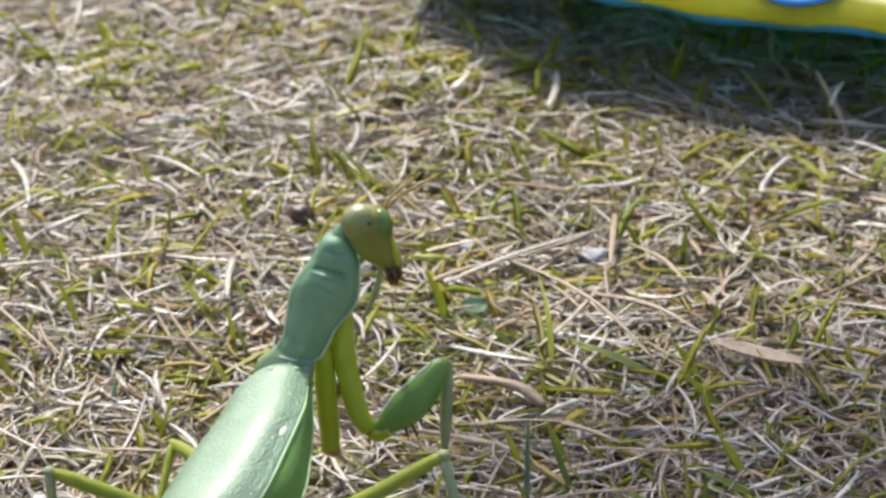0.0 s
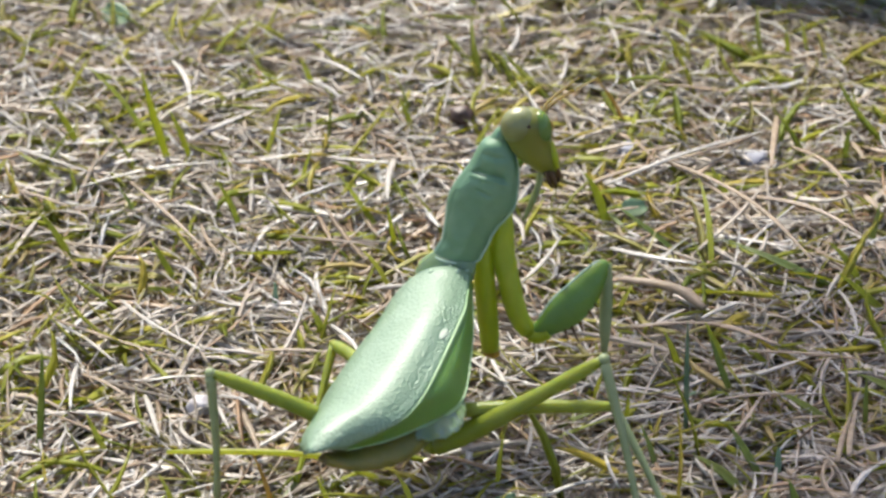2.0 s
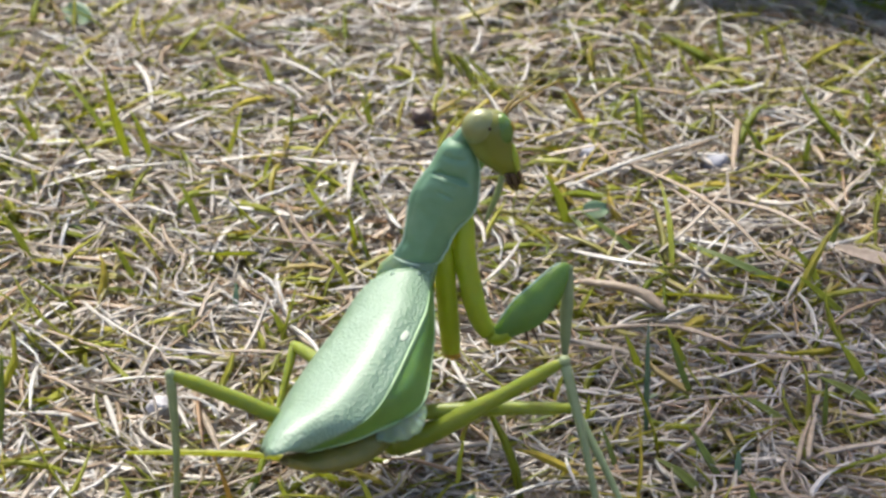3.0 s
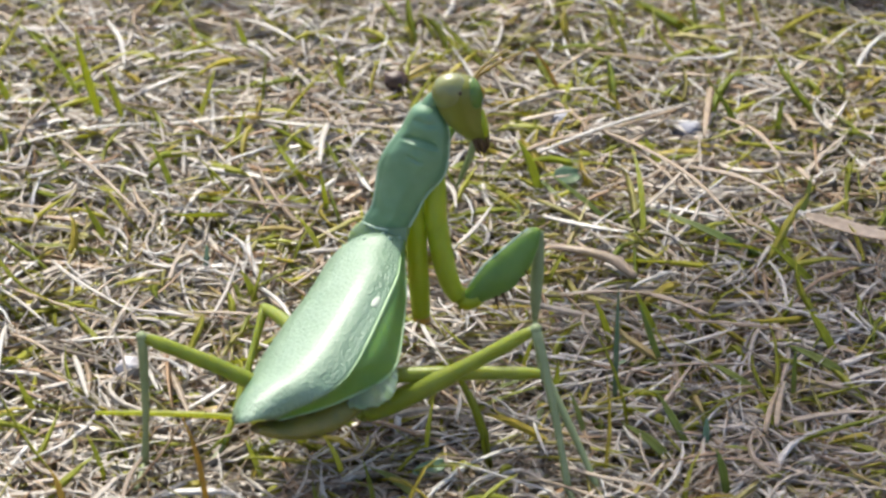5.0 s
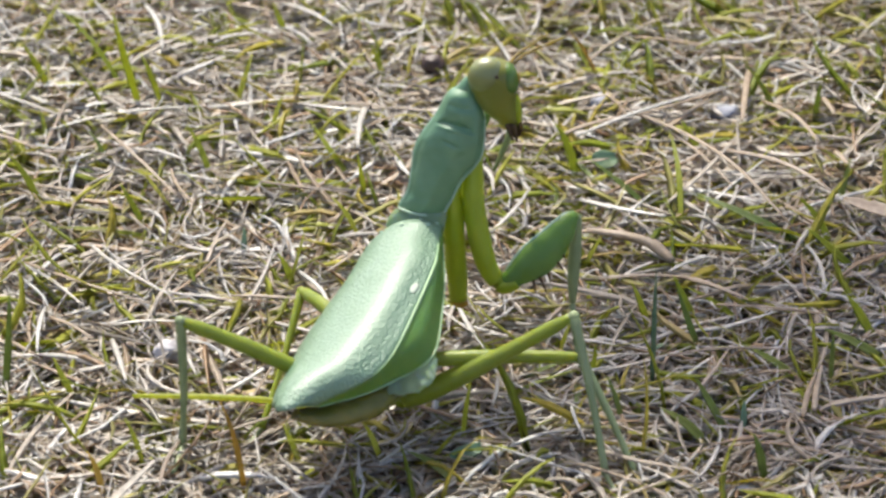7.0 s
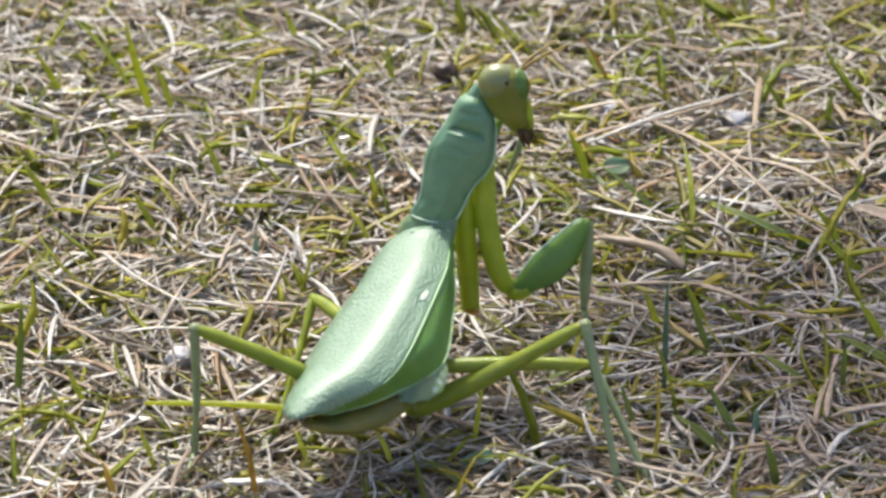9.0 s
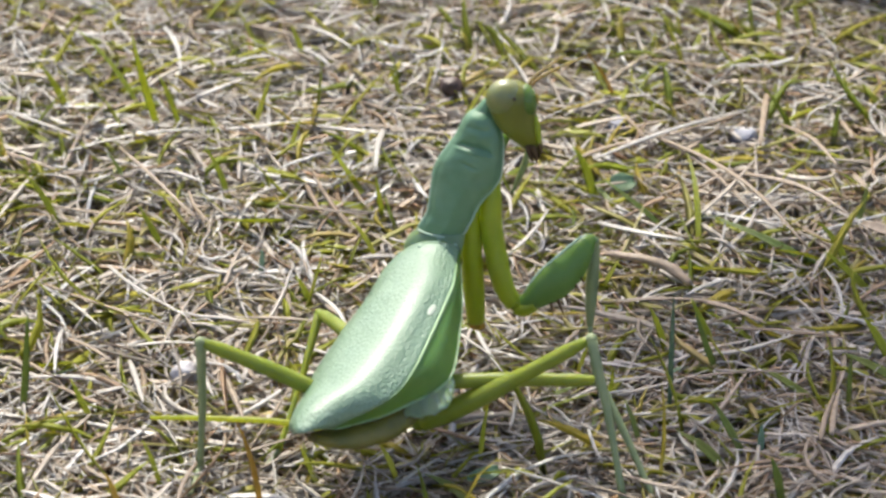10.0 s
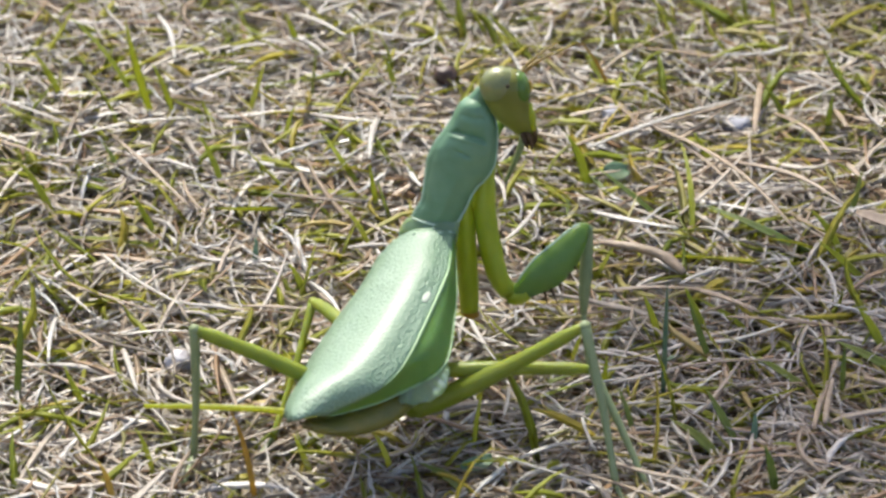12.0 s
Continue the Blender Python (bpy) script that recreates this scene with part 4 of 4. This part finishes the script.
blade(14.8, 367.5, 1.2, 14.1, 359.0, 1.5, 1.25, "deep green")
blade(51.2, 367.9, 1.2, 51.4, 370.0, 7.5, 0.89, "deep green")
blade(-22.6, 352.8, 1.2, -24.6, 353.8, 2.9, 0.78, "green")
blade(80.2, 501.5, 1.2, 72.7, 504.5, 9.8, 1.37, "deep green")
blade(27.4, 535.9, 1.2, 23.8, 537.3, 6.5, 1.56, "green")
blade(39.4, 521.3, 1.2, 29.9, 529.2, 3.2, 1.64, "yellowish")
blade(54.2, 513.1, 1.2, 51.9, 513.9, 4.8, 1.16, "green")
blade(92.4, 474.5, 1.2, 95.9, 479.1, 4.4, 2.40, "green")
blade(86.1, 472.6, 1.2, 74.8, 484.8, 4.2, 1.31, "yellowish")
blade(89.5, 481.3, 1.2, 82.1, 472.1, 1.5, 1.55, "yellowish")
blade(-43.0, 534.2, 1.2, -46.6, 538.5, 7.6, 1.43, "green")
blade(-25.6, 548.3, 1.2, -27.2, 550.8, 5.5, 1.70, "green")
blade(-29.0, 535.0, 1.2, -17.2, 535.9, 1.8, 1.43, "yellowish")
blade(-17.5, 498.4, 1.2, -29.9, 503.0, 2.1, 1.35, "deep green")
blade(-21.4, 533.4, 1.2, -29.0, 536.6, 2.2, 1.19, "green")
blade(1.8, 495.2, 1.2, -0.1, 497.5, 5.2, 1.01, "yellowish")
blade(51.0, 487.4, 1.2, 50.5, 488.5, 5.7, 1.00, "green")
blade(36.6, 497.4, 1.2, 30.6, 500.4, 2.7, 1.02, "green")
blade(37.0, 435.6, 1.2, 33.8, 436.9, 5.8, 1.42, "green")
straw(-81.4, 453.3, 3.0, -67.5, 441.2, 4.5, 0.86, "bleached")
straw(-69.2, 439.1, 3.0, -44.8, 444.5, 4.5, 0.84, "bleached")
straw(-61.0, 440.5, 3.0, -45.7, 413.6, 4.5, 0.84, "tan")
straw(-57.8, 485.1, 3.0, -53.0, 465.0, 4.5, 1.21, "bleached")
straw(-65.4, 428.4, 3.0, -61.1, 428.3, 4.5, 1.19, "bleached")
straw(-34.1, 486.2, 3.0, -23.8, 473.8, 4.5, 1.31, "bleached")
straw(-17.2, 449.1, 3.0, -18.6, 430.0, 4.5, 1.33, "bleached")
straw(-12.4, 430.1, 3.0, -10.1, 421.1, 4.5, 1.20, "bleached")
straw(2.6, 405.8, 3.0, 9.0, 417.6, 4.5, 0.88, "bleached")
straw(25.1, 446.3, 3.0, 48.6, 405.6, 4.5, 1.04, "tan")
straw(16.6, 436.8, 3.0, 43.5, 452.0, 4.5, 1.02, "bleached")
straw(46.4, 459.8, 3.0, 43.7, 439.1, 4.5, 1.45, "tan")
straw(47.8, 449.2, 3.0, 55.6, 431.7, 4.5, 1.14, "tan")
straw(40.8, 432.0, 3.0, 56.5, 415.3, 4.5, 1.29, "tan")
straw(16.8, 416.0, 3.0, 29.7, 408.2, 4.5, 1.25, "bleached")
straw(29.4, 394.2, 3.0, 35.6, 396.4, 4.5, 0.86, "bleached")
straw(30.5, 392.9, 3.0, 40.4, 383.7, 4.5, 1.29, "tan")
straw(35.9, 384.8, 3.0, 49.1, 380.6, 4.5, 0.76, "tan")
straw(-52.5, 375.0, 3.0, -49.1, 361.6, 4.5, 1.08, "bleached")
straw(-68.4, 397.0, 3.0, -46.3, 381.7, 4.5, 0.69, "tan")
straw(-58.7, 402.2, 3.0, -44.0, 384.1, 4.5, 0.79, "bleached")
straw(-35.7, 350.0, 3.0, -26.1, 353.5, 4.5, 0.71, "brown")
straw(-40.6, 348.6, 3.0, -42.1, 335.3, 4.5, 0.87, "brown")
straw(-63.3, 384.0, 3.0, -62.6, 369.2, 4.5, 0.85, "bleached")
straw(47.6, 356.4, 3.0, 49.5, 365.7, 4.5, 1.20, "tan")
straw(45.9, 354.9, 3.0, 48.6, 364.2, 4.5, 1.04, "tan")
straw(11.3, 358.9, 3.0, 7.4, 362.4, 4.5, 0.64, "bleached")
straw(13.7, 357.5, 3.0, 15.3, 346.9, 4.5, 0.64, "bleached")
straw(30.4, 359.1, 3.0, 36.6, 370.1, 4.5, 0.72, "tan")
straw(27.8, 370.8, 3.0, 45.5, 370.1, 4.5, 0.66, "brown")
straw(-2.3, 384.5, 3.0, 1.8, 369.8, 4.5, 0.93, "bleached")
straw(-5.7, 384.5, 3.0, 0.2, 374.3, 4.5, 0.68, "bleached")
straw(58.3, 431.8, 3.0, 60.0, 423.5, 4.5, 1.20, "tan")
straw(58.1, 450.3, 3.0, 59.1, 441.5, 4.5, 1.24, "tan")
straw(3.4, 364.7, 3.0, 2.6, 355.1, 4.5, 0.73, "bleached")
straw(-79.3, 438.4, 3.0, -68.8, 429.0, 4.5, 0.84, "tan")
straw(-70.1, 431.7, 3.0, -60.8, 430.4, 4.5, 0.92, "brown")
straw(-33.9, 421.8, 3.0, -19.3, 415.6, 4.5, 0.73, "brown")
straw(-23.3, 447.7, 3.0, -12.9, 443.0, 4.5, 0.85, "tan")
straw(20.8, 511.6, 3.0, 24.1, 515.7, 4.5, 1.90, "bleached")
straw(-10.4, 503.8, 3.0, -2.1, 515.0, 4.5, 1.04, "bleached")
straw(37.9, 503.1, 3.0, 40.4, 515.8, 4.5, 1.67, "bleached")
straw(90.3, 493.8, 3.0, 88.2, 515.1, 4.5, 1.44, "tan")
straw(91.4, 491.3, 0.5, 86.0, 499.8, 11.0, 1.5, "tan")
straw(88.3, 495.3, 6.0, 90.6, 498.2, 9.0, 1.3, "bleached")
straw(89.4, 508.3, 3.0, 93.2, 508.4, 4.5, 1.58, "bleached")
blade(-88.4, 498.1, 1.2, -81.5, 489.7, 2.8, 1.60, "yellowish")
blade(-67.6, 431.4, 1.2, -60.4, 424.8, 2.8, 1.50, "deep green")
blade(-65.9, 373.3, 1.2, -60.8, 372.8, 2.8, 1.20, "bluish")
blade(-35.5, 403.4, 1.2, -35.3, 405.9, 3.9, 1.10, "bluish")
blade(21.5, 421.4, 1.2, 14.6, 431.8, 2.8, 1.20, "deep green")
blade(45.2, 411.1, 1.2, 35.0, 417.2, 2.8, 1.60, "yellowish")
blade(57.4, 418.9, 1.2, 59.1, 421.4, 7.1, 1.30, "deep green")
blade(21.5, 459.6, 1.2, 16.1, 462.1, 9.5, 0.70, "orange")
blade(0.9, 477.6, 1.2, 11.7, 472.7, 2.8, 1.40, "yellowish")
blade(33.0, 376.4, 1.2, 29.6, 378.9, 9.5, 1.20, "deep green")
blade(58.0, 399.0, 1.2, 50.6, 401.5, 6.4, 1.60, "green")
blade(29.0, 350.2, 1.2, 21.2, 351.5, 2.8, 1.40, "yellowish")
blade(16.4, 398.7, 1.2, 19.4, 401.2, 4.9, 1.00, "yellowish")
blade(7.4, 369.0, 1.2, 13.5, 369.5, 2.8, 1.50, "deep green")
blade(45.7, 353.4, 1.2, 40.0, 351.7, 2.8, 1.30, "green")
blade(37.6, 355.4, 1.2, 37.9, 357.9, 3.8, 1.20, "bluish")
blade(28.6, 378.3, 1.2, 25.3, 371.9, 2.8, 1.00, "bluish")
straw(-48.3, 426.2, 2.8, -43.3, 413.2, 3.6, 0.70, "tan")
straw(-22.8, 492.3, 2.8, -32.0, 482.4, 3.6, 0.90, "bleached")
straw(-29.1, 448.7, 2.8, -15.4, 444.1, 3.6, 1.10, "bleached")
straw(25.6, 446.4, 2.8, 40.9, 419.1, 3.6, 0.85, "tan")
straw(13.8, 437.2, 2.8, 26.4, 443.0, 3.6, 1.20, "tan")
straw(26.0, 444.3, 2.8, 44.4, 454.5, 3.6, 1.00, "tan")
straw(18.7, 392.3, 2.8, 35.1, 390.9, 3.6, 0.80, "tan")
straw(50.9, 402.5, 2.8, 52.2, 387.8, 3.6, 0.70, "bleached")
straw(19.3, 361.5, 2.8, 31.3, 360.3, 3.6, 0.80, "bleached")
straw(4.8, 347.7, 2.8, 14.6, 351.0, 3.6, 0.90, "bleached")
straw(-69.4, 397.5, 2.8, -57.3, 382.9, 3.6, 0.80, "bleached")
straw(-43.6, 377.0, 2.8, -39.4, 364.6, 3.6, 0.90, "bleached")
straw(-53.1, 379.2, 2.8, -42.5, 378.9, 3.6, 0.80, "bleached")
straw(-26.5, 394.8, 2.8, -20.8, 381.6, 3.6, 0.90, "bleached")
straw(-36.1, 387.5, 2.8, -25.8, 385.3, 3.6, 0.80, "tan")
straw(-52.4, 390.2, 2.8, -48.5, 396.3, 3.6, 0.70, "tan")
straw(-22.1, 394.5, 2.8, -16.3, 401.6, 3.6, 0.70, "tan")
straw(15.4, 366.6, 2.8, 20.2, 366.9, 3.6, 0.70, "bleached")
straw(44.2, 383.6, 2.8, 52.2, 380.8, 3.6, 0.90, "tan")
straw(-12.9, 343.7, 2.8, -6.9, 349.4, 3.6, 0.70, "bleached")
straw(-62.3, 381.3, 2.8, -54.8, 373.8, 3.6, 0.80, "tan")
straw(33.5, 428.2, 2.8, 39.1, 432.4, 3.6, 0.80, "tan")
straw(16.3, 428.1, 2.8, 21.7, 428.2, 3.6, 0.80, "tan")
straw(-44.1, 487.6, 2.8, -34.7, 481.5, 3.6, 0.90, "tan")
straw(0.9, 428.0, 2.8, 3.1, 417.4, 3.6, 0.90, "bleached")


def motions():
    """The insect sways slowly on its planted feet."""
    rear_sway = [(0.0, -0.40, 0.40, -1.3, 2.0, -0.2), (1.5, -0.33, 0.28, -1.15, 2.2, -0.2), (3.0, -0.29, 0.22, -1.1, 2.05, -0.1), (5.0, -0.20, 0.0, -0.4, 0.75, -0.2), (6.0, -0.18, -0.15, -0.5, 0.35, -0.05),
                 (7.0, -0.16, -0.40, -0.45, 0.1, 0.15), (9.0, -0.28, -0.40, 0.0, 0.08, 0.03), (10.0, -0.13, -0.25, 0.0, 0.1, 0.0), (10.5, 0.0, -0.10, 0.0, 0.05, 0.0), (12.0, 0.0, 0.0, 0.0, 0.0, 0.0)]
    front_sway = [(0.0, 0.40, 0.42, 1.55, 1.05, -0.8), (1.5, 0.22, 0.28, 1.4, 1.35, -0.5), (3.0, 0.18, 0.30, 1.8, 1.25, -0.5), (5.0, -0.06, 0.07, 1.0, 0.9, -0.2), (6.0, -0.12, 0.02, 0.8, 0.95, -0.1),
                  (7.0, -0.32, -0.18, -0.3, 0.95, 0.4), (9.0, -0.26, -0.20, -0.4, 0.3, 0.2), (10.0, -0.10, -0.10, 0.0, 0.3, -0.15), (10.5, -0.03, -0.02, 0.1, 0.1, -0.2), (12.0, 0.0, 0.0, 0.0, 0.0, 0.0)]
    head_lean = [-3.0, -3.0, -2.8, -0.6, 0.8, 2.6, 1.7, 1.3, 0.6, 0.0]
    pivot, nape = Matrix.Translation(WAIST * MM), Matrix.Translation(Vector((9.0, 4.4, 45.0)) * MM)

    def swung(rows):
        return [(t, Matrix.Translation((dx * MM, 0, dz * MM)) @ pivot @ pose(0, 0, 0, a, b, c) @ pivot.inverted()) for t, dx, dz, a, b, c in rows]

    rear, front = swung(rear_sway), swung(front_sway)
    nod = [(t, m @ nape @ pose(0, 0, 0, 0, lean, 0) @ nape.inverted()) for (t, m), lean in zip(front, head_lean)]
    for key, ob in body_parts.items():
        if key == "head":
            walk(ob, nod)
        else:
            walk(ob, front if key in ("shield", "edge1", "edge-1", "neck", "hem") else rear)
    knees = {
        "hind_l": [(0.0, -0.6, 0.5), (1.5, -0.68, 0.25), (3.0, -0.75, 0.15), (5.0, -0.5, -0.12), (7.0, -0.38, -0.25), (9.0, -0.1, -0.32), (10.5, 0.0, -0.05), (12.0, 0.0, 0.0)],
        "hind_r": [(0.0, -0.45, 0.95), (1.5, -0.32, 0.65), (3.0, -0.32, 0.72), (5.0, -0.1, 0.27), (7.0, 0.0, -0.27), (9.0, -0.08, -0.5), (10.5, 0.0, -0.08), (12.0, 0.0, 0.0)],
    }
    for key, moves in knees.items():
        femur, shin, knee, foot = leg_parts[key]
        walk(femur, [(t, Matrix.Translation((dx * MM, 0, dz * MM))) for t, dx, dz in moves])
        turned = []
        for t, dx, dz in moves:
            q = (knee - foot).rotation_difference(knee + Vector((dx, 0, dz)) * MM - foot)
            turned.append((t, Matrix.Translation(foot) @ q.to_matrix().to_4x4() @ Matrix.Translation(-foot)))
        walk(shin, turned)


motions()
